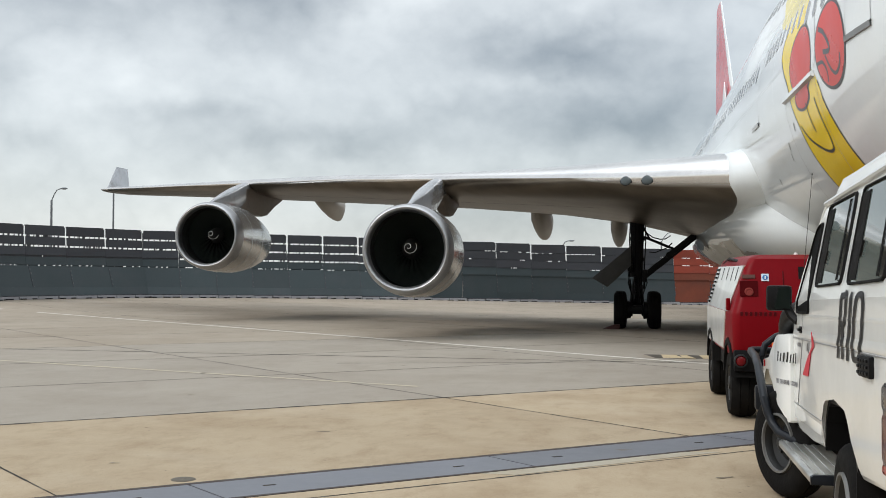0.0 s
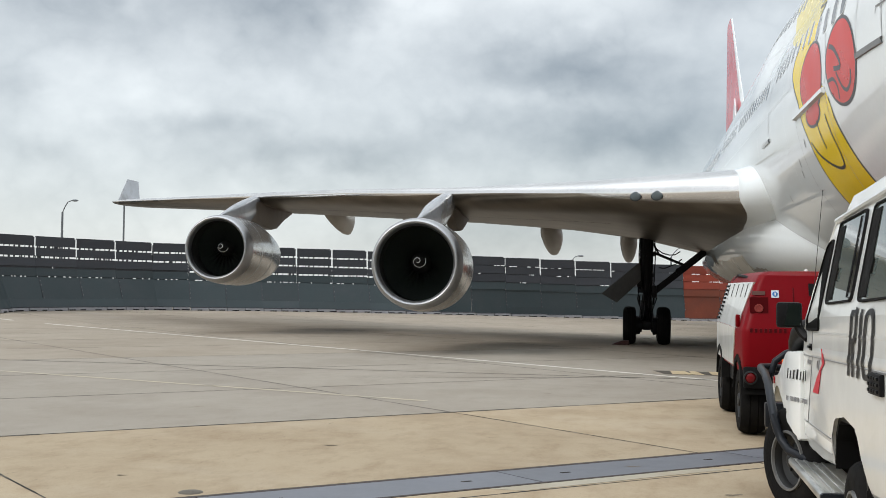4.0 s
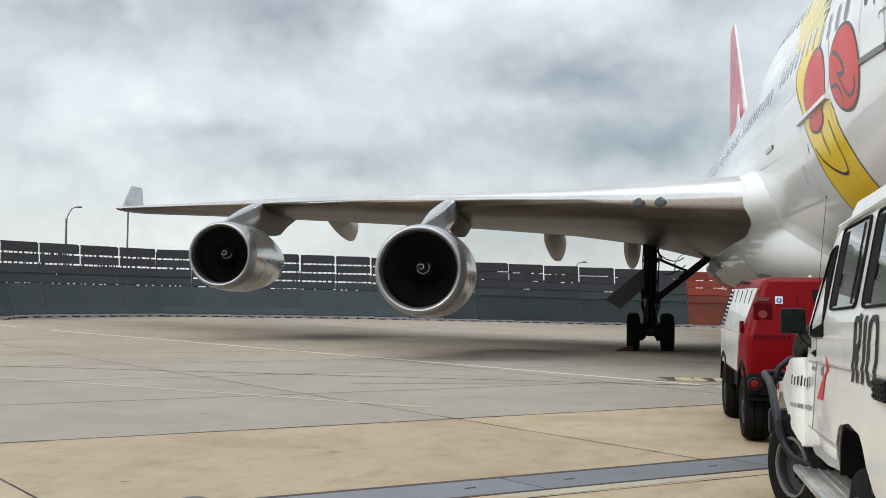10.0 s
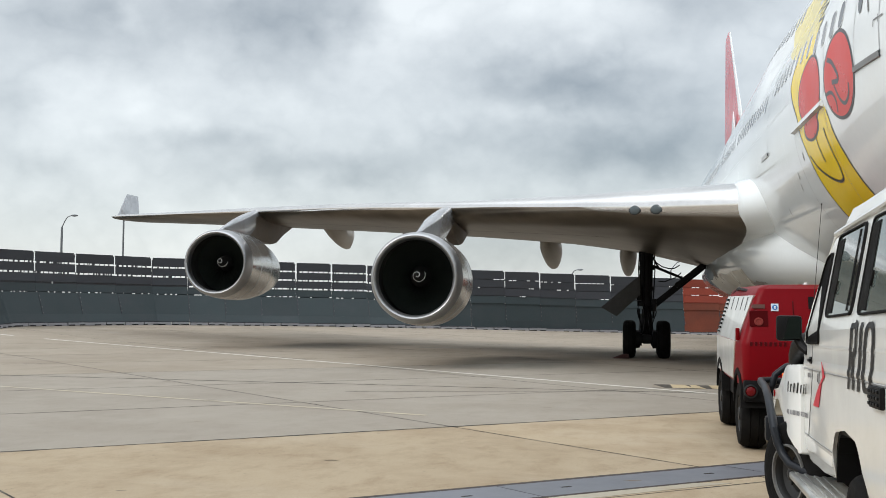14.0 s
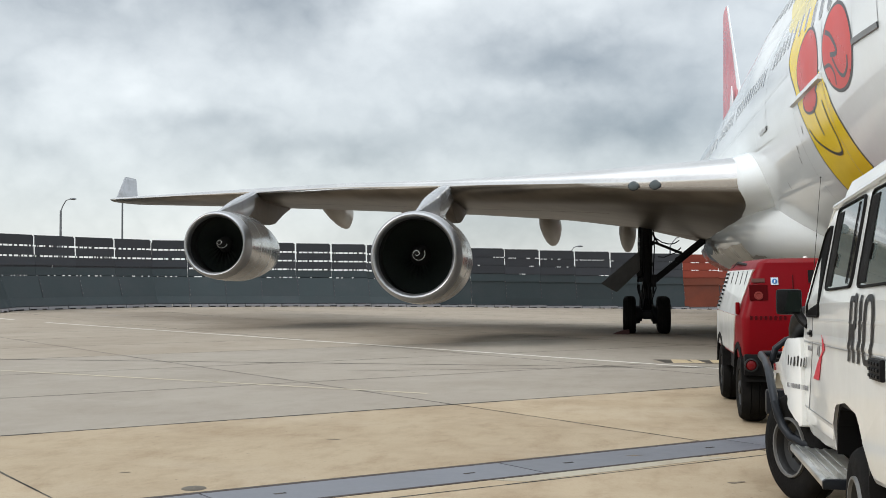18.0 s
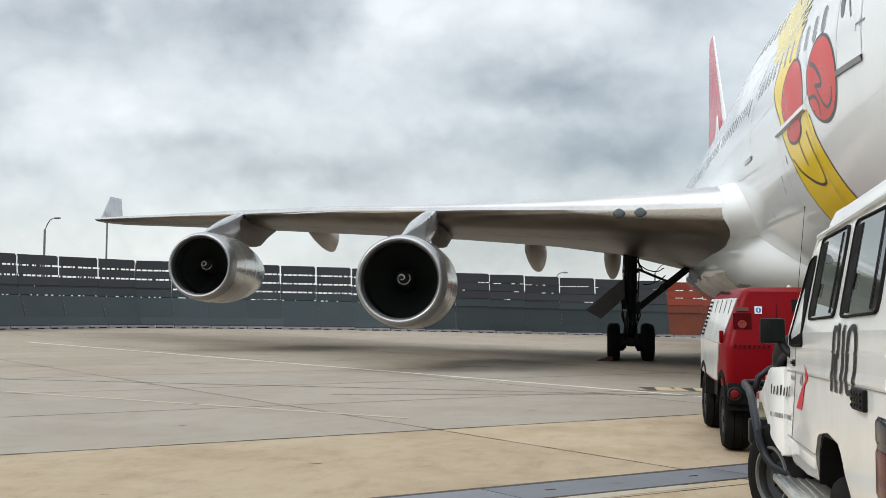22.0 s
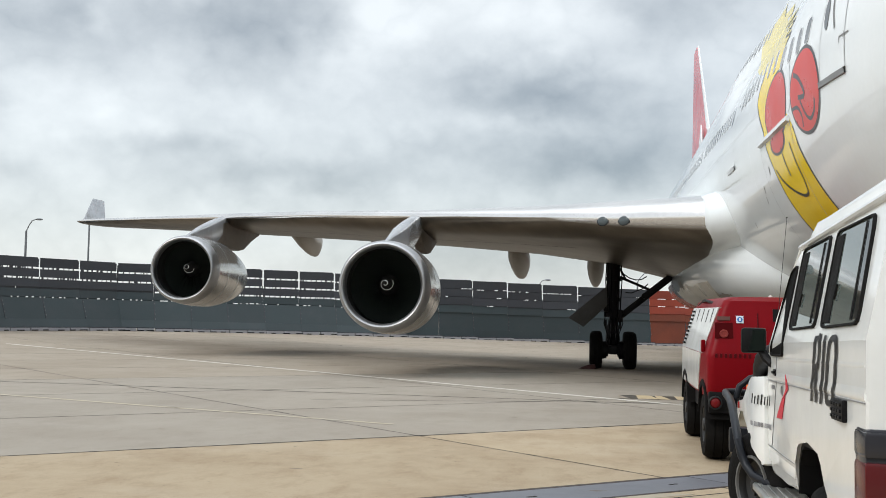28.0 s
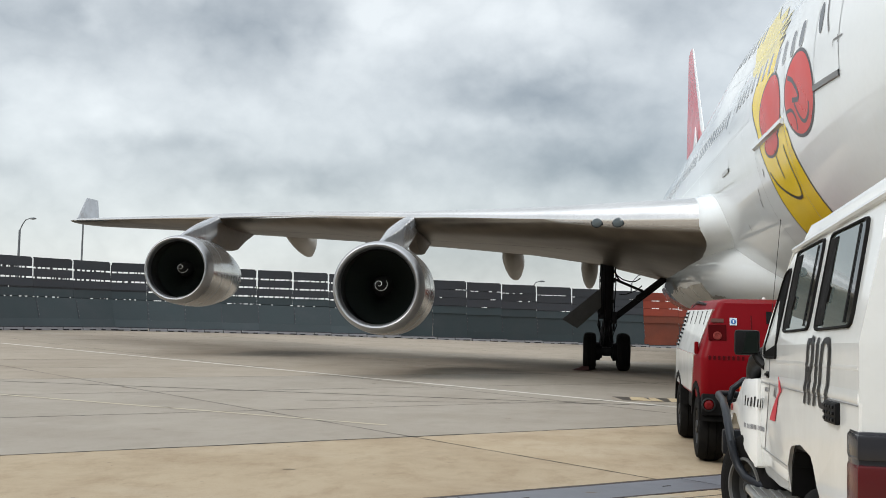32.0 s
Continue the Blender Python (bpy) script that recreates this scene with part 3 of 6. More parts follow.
def belly_point(y, deg, out=0.0):
    """The fairing's skin: half width, bottom and top by station; 180 at the starboard side, 270 below."""
    w, zb, zt = lerp_table(y, BELLY)
    a = radians(deg)
    c, n = math.cos(a), math.sin(a)
    return Vector(((w + out) * math.copysign(abs(c) ** (1.0 if n > 0 else 0.75), c), y, (zb + zt) / 2 + ((zt - zb) / 2 + out) * math.copysign(abs(n) ** 0.9, n)))


def build_fairing():
    bm = bmesh.new()
    loft(bm, [[belly_point(y, k * 2) for k in range(180)] for y, *_ in BELLY])
    fair = part("belly_fairing", bm, WHITE, PLANE, "white wing-to-body fairing", 60)
    # tan grimy panels, soot and seams low on the fairing
    def patch(name, y0, y1, a0, a1, mt, out, label="", wob=0.0):
        bm = bmesh.new()
        g = []
        for i in range(49):
            u = i / 48
            e0 = a0 + wob * math.sin(9 * u + a0) + 0.6 * wob * math.sin(23 * u)
            e1 = a1 + wob * math.sin(7 * u + a1) + 0.6 * wob * math.sin(19 * u + 1)
            g.append([bm.verts.new(belly_point(y0 + (y1 - y0) * u, e0 + (e1 - e0) * j / 24, out)) for j in range(25)])
        skin(bm, g, closed=False)
        part(name, bm, mt, fair, label, 60)
    grime = mat("tan_grimy_belly_paint", (0.66, 0.62, 0.54), 0.3, 0, 0.12, 1.2, 12, stain=(0.36, 0.30, 0.23), stain_amount=0.5)
    soot = mat("soot_stain", (0.24, 0.22, 0.20), 0.7, 0, 0.3, 3, 20)
    patch("belly_panel", 23.6, 31.8, 200, 262, grime, 0.008, "tan grimy belly panel", 1.5)
    patch("soot_stain", 22.4, 23.9, 214, 218, soot, 0.012, "dark soot stain", 1.0)
    patch("soot_stain", 28.6, 29.6, 192, 201, soot, 0.012, "dark soot stain", 1.6)


build_fairing()


def bar(bm, a, b, w, h, bevel=0.0):
    """A square-section beam from a to b."""
    a, b = Vector(a), Vector(b)
    q = (b - a).to_track_quat("Y", "Z").to_matrix()
    box(bm, (a + b) / 2, (w, (b - a).length, h), bevel, q)


def wheel_profile(r, w, hub):
    h = w / 2
    return [(-h * 0.55, hub), (-h * 0.9, hub + 0.02), (-h, hub + (r - hub) * 0.45), (-h * 0.93, r - (r - hub) * 0.22), (-h * 0.72, r - 0.02), (-h * 0.35, r), (-h * 0.30, r - 0.012), (-h * 0.24, r), (h * 0.24, r), (h * 0.30, r - 0.012), (h * 0.35, r), (h * 0.72, r - 0.02), (h * 0.93, r - (r - hub) * 0.22), (h, hub + (r - hub) * 0.45), (h * 0.9, hub + 0.02), (h * 0.55, hub)]


def build_wing_gear(x, y, side):
    """Leg, bogie with four wheels, braces, links, door and hoses; side is 1 to starboard."""
    bm = bmesh.new()
    rod(bm, (x, y, 0.62), (x, y, 2.05), 0.13, None, 16)
    rod(bm, (x, y, 1.75), (x, y, 4.3), 0.20, 0.24, 20)
    for z in (1.78, 2.3, 3.0):
        rod(bm, (x, y, z - 0.06), (x, y, z + 0.06), 0.27, None, 20)
    rod(bm, (x - 0.3, y, 1.8), (x + 0.3, y, 1.8), 0.10)
    g = part("wing_gear", bm, GEAR, PLANE, "dark grimy landing gear leg")
    bm = bmesh.new()
    box(bm, (x, y, 0.62), (0.34, 1.7, 0.30), 0.08)
    box(bm, (x, y, 0.80), (0.42, 0.5, 0.34), 0.08)
    for dy in (-0.74, 0.74):
        rod(bm, (x - 0.7, y + dy, 0.61), (x + 0.7, y + dy, 0.61), 0.085)
        for dx in (-0.24, 0.24):
            rod(bm, (x + dx - 0.09, y + dy, 0.61), (x + dx + 0.09, y + dy, 0.61), 0.21, None, 20)
    part("bogie", bm, GEAR, g, "dark bogie beam")
    for dx in (-0.56, 0.56):
        for dy in (-0.74, 0.74):
            bm = bmesh.new()
            m = Matrix.Translation((x + dx, y + dy, 0.61)) @ Matrix.Rotation(radians(90), 4, "Z")
            lathe(bm, wheel_profile(0.61, 0.43, 0.28), 40, m)
            part("tyre", bm, RUBBER, g, "black aircraft tyre")
            bm = bmesh.new()
            lathe(bm, [(-0.10, 0.02), (-0.13, 0.10), (-0.09, 0.14), (-0.06, 0.24), (-0.13, 0.29), (0.13, 0.29), (0.06, 0.24), (0.09, 0.14), (0.13, 0.10), (0.10, 0.02)], 28, m)
            part("wheel_hub", bm, GEAR, g)
    for dx in (-0.30, 0.30):
        for dy in (-0.74, 0.74):
            bm = bmesh.new()
            lathe(bm, [(-0.09, 0.10), (-0.09, 0.27), (0.09, 0.30), (0.12, 0.22), (0.12, 0.10)], 24, Matrix.Translation((x + dx, y + dy, 0.61)) @ Matrix.Rotation(radians(90), 4, "Z"), True)
            part("brake_unit", bm, GEAR, g, "dark brake unit beside the tyre")
    bm = bmesh.new()
    rod(bm, (x, y, 0.85), (x, y, 1.45), 0.25, 0.20, 18)
    for a in range(6):
        q = a * math.tau / 6
        rod(bm, (x + 0.24 * math.cos(q), y + 0.24 * math.sin(q), 1.30), (x + 0.24 * math.cos(q), y + 0.24 * math.sin(q), 1.62), 0.035, None, 8)
    part("leg_collar", bm, GEAR, g, "bolted collar on the leg")
    for dx, z, h in ((-0.24, 2.15, 0.5), (0.25, 1.75, 0.42)):
        bm = bmesh.new()
        box(bm, (x + dx, y - 0.13, z), (0.17, 0.2, h), 0.03)
        part("valve_box", bm, GEAR, g)
    # inboard side brace, jury links and the actuator above it
    for nm, a, b, w in (("side_brace", (x + 0.22 * side, y, 1.72), (x + 2.2 * side, y + 0.1, 3.32), 0.17), ("side_brace", (x + 1.05 * side, y - 0.05, 2.45), (x + 2.25 * side, y - 0.05, 3.42), 0.14),
                        ("jury_link", (x + 0.25 * side, y - 0.15, 3.05), (x + 1.15 * side, y - 0.12, 2.68), 0.07), ("jury_link", (x + 0.15 * side, y + 0.1, 3.5), (x + 0.42 * side, y - 0.05, 2.98), 0.05),
                        ("drag_brace", (x, y + 0.2, 1.9), (x - 0.1 * side, y + 1.6, 3.9), 0.11)):
        bm = bmesh.new()
        bar(bm, a, b, w, w * 1.25, 0.02)
        rod(bm, Vector(a) - Vector((0, 0.1, 0)), Vector(a) + Vector((0, 0.1, 0)), w * 0.75)
        rod(bm, Vector(b) - Vector((0, 0.1, 0)), Vector(b) + Vector((0, 0.1, 0)), w * 0.75)
        part(nm, bm, GEAR, g, "dark folding brace")
    for za, zb, ya in ((1.75, 1.2, 0.55), (0.75, 1.2, 0.55)):
        bm = bmesh.new()
        for dx in (-0.1, 0.1):
            bar(bm, (x + dx, y - 0.18, za), (x + dx * 0.4, y - ya, zb), 0.06, 0.09, 0.015)
        part("torque_link", bm, GEAR, g)
    for k, (dx, dy) in enumerate(((0.22, -0.1), (-0.2, -0.14), (0.1, -0.24), (-0.06, -0.25))):
        bm = bmesh.new()
        tube(bm, [(x + dx, y + dy, 4.1), (x + dx * 1.3, y + dy - 0.05, 3.0), (x + dx * 1.1, y + dy, 2.0), (x + dx * 1.5, y + dy - 0.06, 1.5), (x + dx * 0.8, y + dy - 0.12, 1.05), (x + dx * 0.7, y + dy, 0.75)], 0.022, 6)
        part("brake_hose", bm, BLACKPLASTIC, g)
    bm = bmesh.new()
    for a, b in (((0.3, 3.2), (0.75, 2.98)), ((0.75, 2.98), (1.1, 3.1)), ((0.4, 2.55), (0.8, 2.62)), ((0.8, 2.62), (1.15, 2.85))):
        tube(bm, [(x + a[0] * side, y - 0.2, a[1]), (x + (a[0] + b[0]) / 2 * side, y - 0.25, (a[1] + b[1]) / 2 - 0.05), (x + b[0] * side, y - 0.2, b[1])], 0.02, 6)
    part("hose_loop", bm, BLACKPLASTIC, g)
    bm = bmesh.new()
    q = [(x - 0.22 * side, 2.75), (x - 1.50 * side, 1.66), (x - 0.98 * side, 1.36), (x - 0.20 * side, 2.10)]
    slab(bm, q, "y", y - 0.55, y - 0.47, 0.015)
    d = part("gear_door", bm, mat("gear_door_grey", (0.085, 0.086, 0.085), 0.55, 0.0, 0.25, 2, 20, stain=(0.05, 0.045, 0.04), stain_amount=0.5, spec=0.3), g, "grey hinged gear door plate")
    bm = bmesh.new()
    for t in (0.25, 0.7):
        bar(bm, (x - (0.24 + 1.2 * t) * side, y - 0.45, 2.72 - 1.05 * t), (x - (0.2 + 0.75 * t) * side, y - 0.45, 2.14 - 0.72 * t), 0.05, 0.05)
    part("stiffener", bm, GEAR, d)
    bm = bmesh.new()
    rod(bm, (x - 0.2 * side, y - 0.5, 4.0), (x - 0.2 * side, y - 0.5, 2.0), 0.03)
    part("door_link", bm, GEAR, g)
    return g


for _x in (-5.5, 5.5):
    build_wing_gear(_x, 31.8, 1 if _x < 0 else -1)


def build_body_gear(x, y):
    bm = bmesh.new()
    rod(bm, (x, y, 0.62), (x, y, 2.6), 0.18, None, 16)
    box(bm, (x, y, 0.62), (0.34, 1.9, 0.30), 0.08)
    g = part("body_gear", bm, GEAR, PLANE, "dark grimy body gear leg")
    for dx in (-0.56, 0.56):
        for dy in (-0.74, 0.74):
            bm = bmesh.new()
            m = Matrix.Translation((x + dx, y + dy, 0.61)) @ Matrix.Rotation(radians(90), 4, "Z")
            lathe(bm, wheel_profile(0.61, 0.43, 0.28), 32, m, True)
            part("tyre", bm, RUBBER, g, "black aircraft tyre")


for _x in (-1.9, 1.9):
    build_body_gear(_x, 34.8)
bm = bmesh.new()
rod(bm, (0, 7.7, 0.5), (0, 7.7, 2.4), 0.14, None, 16)
rod(bm, (-0.5, 7.7, 0.56), (0.5, 7.7, 0.56), 0.08)
NOSE_GEAR = part("nose_gear", bm, GEAR, PLANE, "dark nose gear leg")
for _x in (-0.46, 0.46):
    bm = bmesh.new()
    lathe(bm, wheel_profile(0.56, 0.4, 0.25), 32, Matrix.Translation((_x, 7.7, 0.56)) @ Matrix.Rotation(radians(90), 4, "Z"), True)
    part("tyre", bm, RUBBER, NOSE_GEAR, "black aircraft tyre")

# flap track fairings: span, nose y, z, half width, half height, length
for _s in (1, -1):
    for sx, y, z, w, h, n in ((6.12, 33.2, 3.98, 0.33, 1.16, 3.6), (9.1, 34.8, 4.36, 0.42, 1.22, 3.8), (15.5, 38.0, 5.16, 0.34, 0.80, 4.2), (19.4, 40.6, 5.36, 0.46, 1.15, 4.2)):
        keel = 0.25 if sx < 12 else 0.5
        bm = bmesh.new()
        secs = []
        # a canoe that grows deeper towards its blunt tail, with a keel below
        for u, k, wd in ((0.0, 0.12, 0.10), (0.03, 0.24, 0.36), (0.10, 0.38, 0.64), (0.22, 0.54, 0.86), (0.4, 0.73, 1.0), (0.6, 0.89, 1.0), (0.78, 0.98, 0.95), (0.9, 1.0, 0.85), (0.97, 0.97, 0.7), (1.0, 0.90, 0.55)):
            ring = []
            for q in range(24):
                e = q * math.tau / 24
                d = (1 - math.sin(e)) / 2
                ring.append(Vector((-_s * sx + w * wd * math.copysign(abs(math.cos(e)) ** 0.7, math.cos(e)) * (1 - keel * d * d), y + u * n, z - h * k * d)))
            secs.append(ring)
        loft(bm, secs)
        part("flap_track_fairing", bm, FAIRING, WINGS[0 if _s > 0 else 1], "streaked grey flap track fairing")
    for sx in (5.37, 5.9):
        le, z, *_ = wing_at(sx)
        bm = bmesh.new()
        bmesh.ops.create_uvsphere(bm, u_segments=24, v_segments=12, radius=1, matrix=Matrix.Translation((-_s * sx, le + 0.03, z - 0.06)) @ Matrix.Rotation(radians(-41 * _s), 4, "Z") @ Matrix.Diagonal((0.185, 0.05, 0.12, 1)))
        lt = part("landing_light", bm, LENS, WINGS[0 if _s > 0 else 1], "oval landing light lens in the leading edge")
        bm = bmesh.new()
        lathe(bm, [(0.0, 1.0), (-0.2, 1.03), (-0.22, 1.06), (-0.1, 1.08)], 28, Matrix.Translation((-_s * sx, le + 0.03, z - 0.06)) @ Matrix.Rotation(radians(-41 * _s), 4, "Z") @ Matrix.Diagonal((0.185, 0.05, 0.12, 1)))
        part("bezel", bm, GEAR, lt)

# root fillet that carries the white paint out over the wing's root
bm = bmesh.new()
_secs = []
for sx, k in ((2.6, 1.10), (3.1, 1.07), (3.4, 1.025), (3.52, 1.0)):
    pts = []
    for v in wing_section(sx, 1):
        le, z, te, th, inc = wing_at(sx)
        c = Vector((v.x, le + (te - le) * 0.45, z - 0.3))
        p = c + (v - c) * k
        p.x += {2.6: 0.0, 3.1: 0.06, 3.4: 0.17, 3.52: 0.22}[sx] * smooth01((z - 0.15 - p.z) / 0.6)
        pts.append(p)
    _secs.append(pts)
loft(bm, _secs)
part("root_fillet", bm, WHITE, PLANE, "white wing root fillet", 60)

# ---- fuselage fittings ----
def hull_frame(y, th, out=0.004):
    """A pose on the fuselage's skin: x aft, y up the skin, z outward."""
    p = hull_point(y, th, out)
    u = (hull_point(y + 0.05, th, out) - hull_point(y - 0.05, th, out)).normalized()
    v = (hull_point(y, th + 0.5, out) - hull_point(y, th - 0.5, out)).normalized()
    n = u.cross(v).normalized()
    if n.x > 0:
        n = -n
    v = n.cross(u)
    m = Matrix((u, v, n)).transposed().to_4x4()
    m.translation = p
    return m


def th_at(y, z):
    """The skin angle at which the starboard side has that height."""
    lo, hi = 30.0, 175.0
    for _ in range(30):
        mid = (lo + hi) / 2
        if hull_point(y, mid).z < z:
            lo = mid
        else:
            hi = mid
    return lo


def oval(bm, w, h, z=0.0, n=20, power=0.75):
    vs = []
    for k in range(n):
        a = k * math.tau / n
        vs.append(bm.verts.new((w * math.copysign(abs(math.cos(a)) ** power, math.cos(a)), h * math.copysign(abs(math.sin(a)) ** power, math.sin(a)), z)))
    return vs


def add_windows():
    bm = bmesh.new()
    rings = [oval(bm, 0.158, 0.198, 0.0), oval(bm, 0.155, 0.195, 0.002), oval(bm, 0.147, 0.187, 0.003), oval(bm, 0.144, 0.184, 0.001)]
    skin(bm, rings)
    frame_me = finish("window_frame", bm, plain("window_frame_white", (0.70, 0.72, 0.73), 0.4))
    bm = bmesh.new()
    bm.faces.new(oval(bm, 0.145, 0.185, 0.0015))
    pane_me = finish("pane", bm, PANE, 0)
    rows = [(7.28, 5.84), (6.77, 5.84), (9.86, 5.81), (10.44, 5.81), (11.09, 5.83), (11.8, 5.86), (12.6, 5.98), (13.3, 6.04), (14.0, 6.08), (14.7, 6.1)] + [(15.28 + 0.508 * i, 6.10) for i in range(80)] + [(18.0 + 0.508 * i, 7.8) for i in range(26)]
    for y, z in rows:
        z = z + 0.012 * (y - 12)
        if any(a < y < b for a, b in ((17.1, 18.7), (29.6, 31.2), (42.3, 43.9))) and z < 7:
            continue
        if y > 55:
            continue
        if 24.5 < y < 25.2:
            continue
        m = hull_frame(y, th_at(y, z), 0.002)
        w = new("cabin_window", frame_me)
        w.parent, w.matrix_parent_inverse = FUSELAGE, Matrix()
        w.matrix_basis = m
        p = new("pane", pane_me)
        p.parent = w


def skin_strip(name, left, right, material, parent, out, label="", cols=6, rows=24):
    """A painted area or strip that lies on the fuselage between two edges, each a function of 0..1 that gives station and angle."""
    bm = bmesh.new()
    g = []
    out = 0.0015 + 0.4 * out
    for i in range(rows + 1):
        a, b = left(i / rows), right(i / rows)
        g.append([bm.verts.new(hull_point(a[0] + (b[0] - a[0]) * j / cols, a[1] + (b[1] - a[1]) * j / cols, out)) for j in range(cols + 1)])
    skin(bm, g, closed=False)
    return part(name, bm, material, parent, label, 180)


def curve_of(pts):
    """A smooth curve through a few points, as a function of 0..1."""
    pts = [tuple(p) for p in pts]

    def at(t):
        n = len(pts) - 1
        i = min(n - 1, int(t * n))
        k = t * n - i
        p0, p1, p2, p3 = pts[max(i - 1, 0)], pts[i], pts[i + 1], pts[min(i + 2, n)]
        return tuple(0.5 * (2 * b + (c - a) * k + (2 * a - 5 * b + 4 * c - d) * k * k + (3 * b - a - 3 * c + d) * k ** 3) for a, b, c, d in zip(p0, p1, p2, p3))
    return at


def skin_line(name, pts, width, material, parent, out, label="", taper=False):
    """A painted stroke on the skin, its width in metres."""
    f = curve_of(pts)

    def edge(sgn):
        def at(t):
            y, th = f(t)
            e = 0.01
            y2, th2 = f(min(1, t + e))
            y1, th1 = f(max(0, t - e))
            du, dv = y2 - y1, (th2 - th1) * 0.0567
            n = math.hypot(du, dv) or 1
            w = width * (1 - 0.6 * t if taper else 1) / 2 * sgn
            return (y - dv / n * w, th + du / n * w / 0.0567)
        return at
    return skin_strip(name, edge(1), edge(-1), material, parent, out, label, 1, 12 * (len(pts) - 1))


def skin_blob(name, cy, cth, ry, rth, tilt, material, parent, out, label="", wob=()):
    """A rounded painted patch on the skin."""
    out = 0.0015 + 0.4 * out
    bm = bmesh.new()
    rings = []
    n = 48
    for q in (0.02, 0.12, 0.24, 0.36, 0.48, 0.6, 0.7, 0.8, 0.9, 1.0):
        ring = []
        for k in range(n):
            a = k * math.tau / n
            r = q * (1 + sum(amp * math.cos(f * a + ph) for f, amp, ph in wob))
            u, v = ry * r * math.cos(a), rth * r * math.sin(a)
            ring.append(bm.verts.new(hull_point(cy + u + v * tilt, cth + v, out)))
        rings.append(ring)
    skin(bm, rings)
    bm.faces.new(rings[0])
    return part(name, bm, material, parent, label, 180)


def add_markings():
    f = FUSELAGE
    # yellow sash with dark edges, red rounded patches with dark outlines
    left = [(13.9, 106), (14.15, 98), (13.85, 92), (13.4, 85.7), (13.28, 80.3), (13.06, 74.5), (12.92, 69), (12.81, 63.7), (12.6, 55), (12.4, 45)]
    right = [(11.9, 106), (11.75, 98), (11.6, 92), (11.3, 86), (10.87, 80.3), (10.71, 73.4), (10.55, 68.1), (10.43, 62.8), (10.25, 55), (10.0, 45)]
    skin_strip("painted_sash", curve_of(left), curve_of(right), YELLOW, f, 0.004, "yellow painted sash", 10, 40)
    skin_line("sash_edge", left, 0.05, INK, f, 0.008)
    skin_line("sash_edge", right[4:], 0.05, INK, f, 0.008)
    top_l = [(13.9, 105), (15.2, 110), (16.6, 118), (18.0, 128), (19.0, 139)]
    top_r = [(12.0, 105), (12.2, 110.5), (13.6, 119), (14.6, 126), (16.6, 139)]
    skin_strip("painted_patch", curve_of(top_l), curve_of(top_r), YELLOWPALE, f, 0.004, "pale yellow painted patch", 10, 24)
    # its ragged edge, like tufts, with a dark outline
    spikes = [(12.0, 105), (11.75, 108.5), (12.4, 110), (11.95, 113.5), (13.0, 116), (12.7, 120), (13.9, 121.5), (13.7, 126), (14.9, 127.5), (14.8, 132), (16.0, 133.5), (16.4, 139)]
    for a, b in zip(spikes, spikes[1:]):
        skin_line("patch_edge", [a, b], 0.16, YELLOWPALE, f, 0.005)
        skin_line("patch_outline", [(a[0] - 0.09, a[1]), (b[0] - 0.09, b[1])], 0.05, INK, f, 0.007)
    # white gaps between the painted shapes
    skin_blob("painted_gap", 11.22, 93, 0.34, 9.5, 0.02, WHITE, f, 0.006, "", ((2, 0.1, 0),))
    for cy, cth, ry, rth, tilt in ((12.12, 89.3, 0.93, 9.6, 0.012), (9.93, 86.4, 0.80, 10.6, 0.012)):
        skin_blob("painted_outline", cy, cth, ry + 0.055, rth + 0.95, tilt, INK, f, 0.009, "dark outline", ((2, 0.04, 0.5),))
        skin_blob("painted_disc", cy, cth, ry, rth, tilt, REDPALE, f, 0.013, "faded red painted patch", ((2, 0.04, 0.5),))
    skin_blob("painted_outline", 12.2, 79.5, 0.66, 3.6, 0, INK, f, 0.0085)
    skin_blob("painted_disc", 12.2, 79.9, 0.58, 3.2, 0, REDPALE, f, 0.0145, "faded red painted patch")
    for pts, w in (([(10.56, 92.3), (10.21, 90.3), (9.9, 86.5), (9.92, 84.9), (10.26, 85.6)], 0.07), ([(10.72, 83.8), (10.35, 83.3), (10.15, 80.6), (10.17, 77.8)], 0.055), ([(10.15, 84.5), (9.9, 80.2), (9.68, 78.7), (9.44, 80.1), (9.36, 82.6)], 0.055),
                   ([(12.02, 77.5), (11.98, 73.4), (11.88, 68.9)], 0.05), ([(11.31, 77.1), (11.23, 72.2), (11.15, 66.4), (11.26, 62.6)], 0.05), ([(12.88, 72.9), (12.55, 68.5), (11.99, 64.4), (11.54, 62.4), (11.26, 62.6)], 0.05)):
        skin_line("painted_stroke", pts, w, INK, f, 0.017)
    skin_blob("painted_patch", 10.92, 77.5, 0.13, 3.2, 0.02, YELLOW, f, 0.012)
    # pale lettering too small to read
    for k in range(3):
        skin_strip("lettering_bar", curve_of([(11.0 - 0.2 * k, 54.5), (11.0 - 0.2 * k, 53.2)]), curve_of([(10.86 - 0.2 * k, 54.5), (10.86 - 0.2 * k, 53.2)]), plain("faded_lettering", (0.75, 0.72, 0.6), 0.4), f, 0.008, "", 1, 1)
    # hinge strip over the cargo door, with the door's outline below it
    bm = bmesh.new()
    g = []
    for i in range(13):
        y = 11.0 + 2.85 * i / 12
        g.append([bm.verts.new(hull_point(y, a, o)) for a, o in ((83.6, 0.002), (83.3, 0.05), (82.2, 0.06), (81.7, 0.002))])
    skin(bm, g, closed=False)
    bm.faces.new(g[0])
    bm.faces.new(g[-1])
    part("cargo_door_hinge", bm, WHITE, f, "white hinge strip over the cargo door")
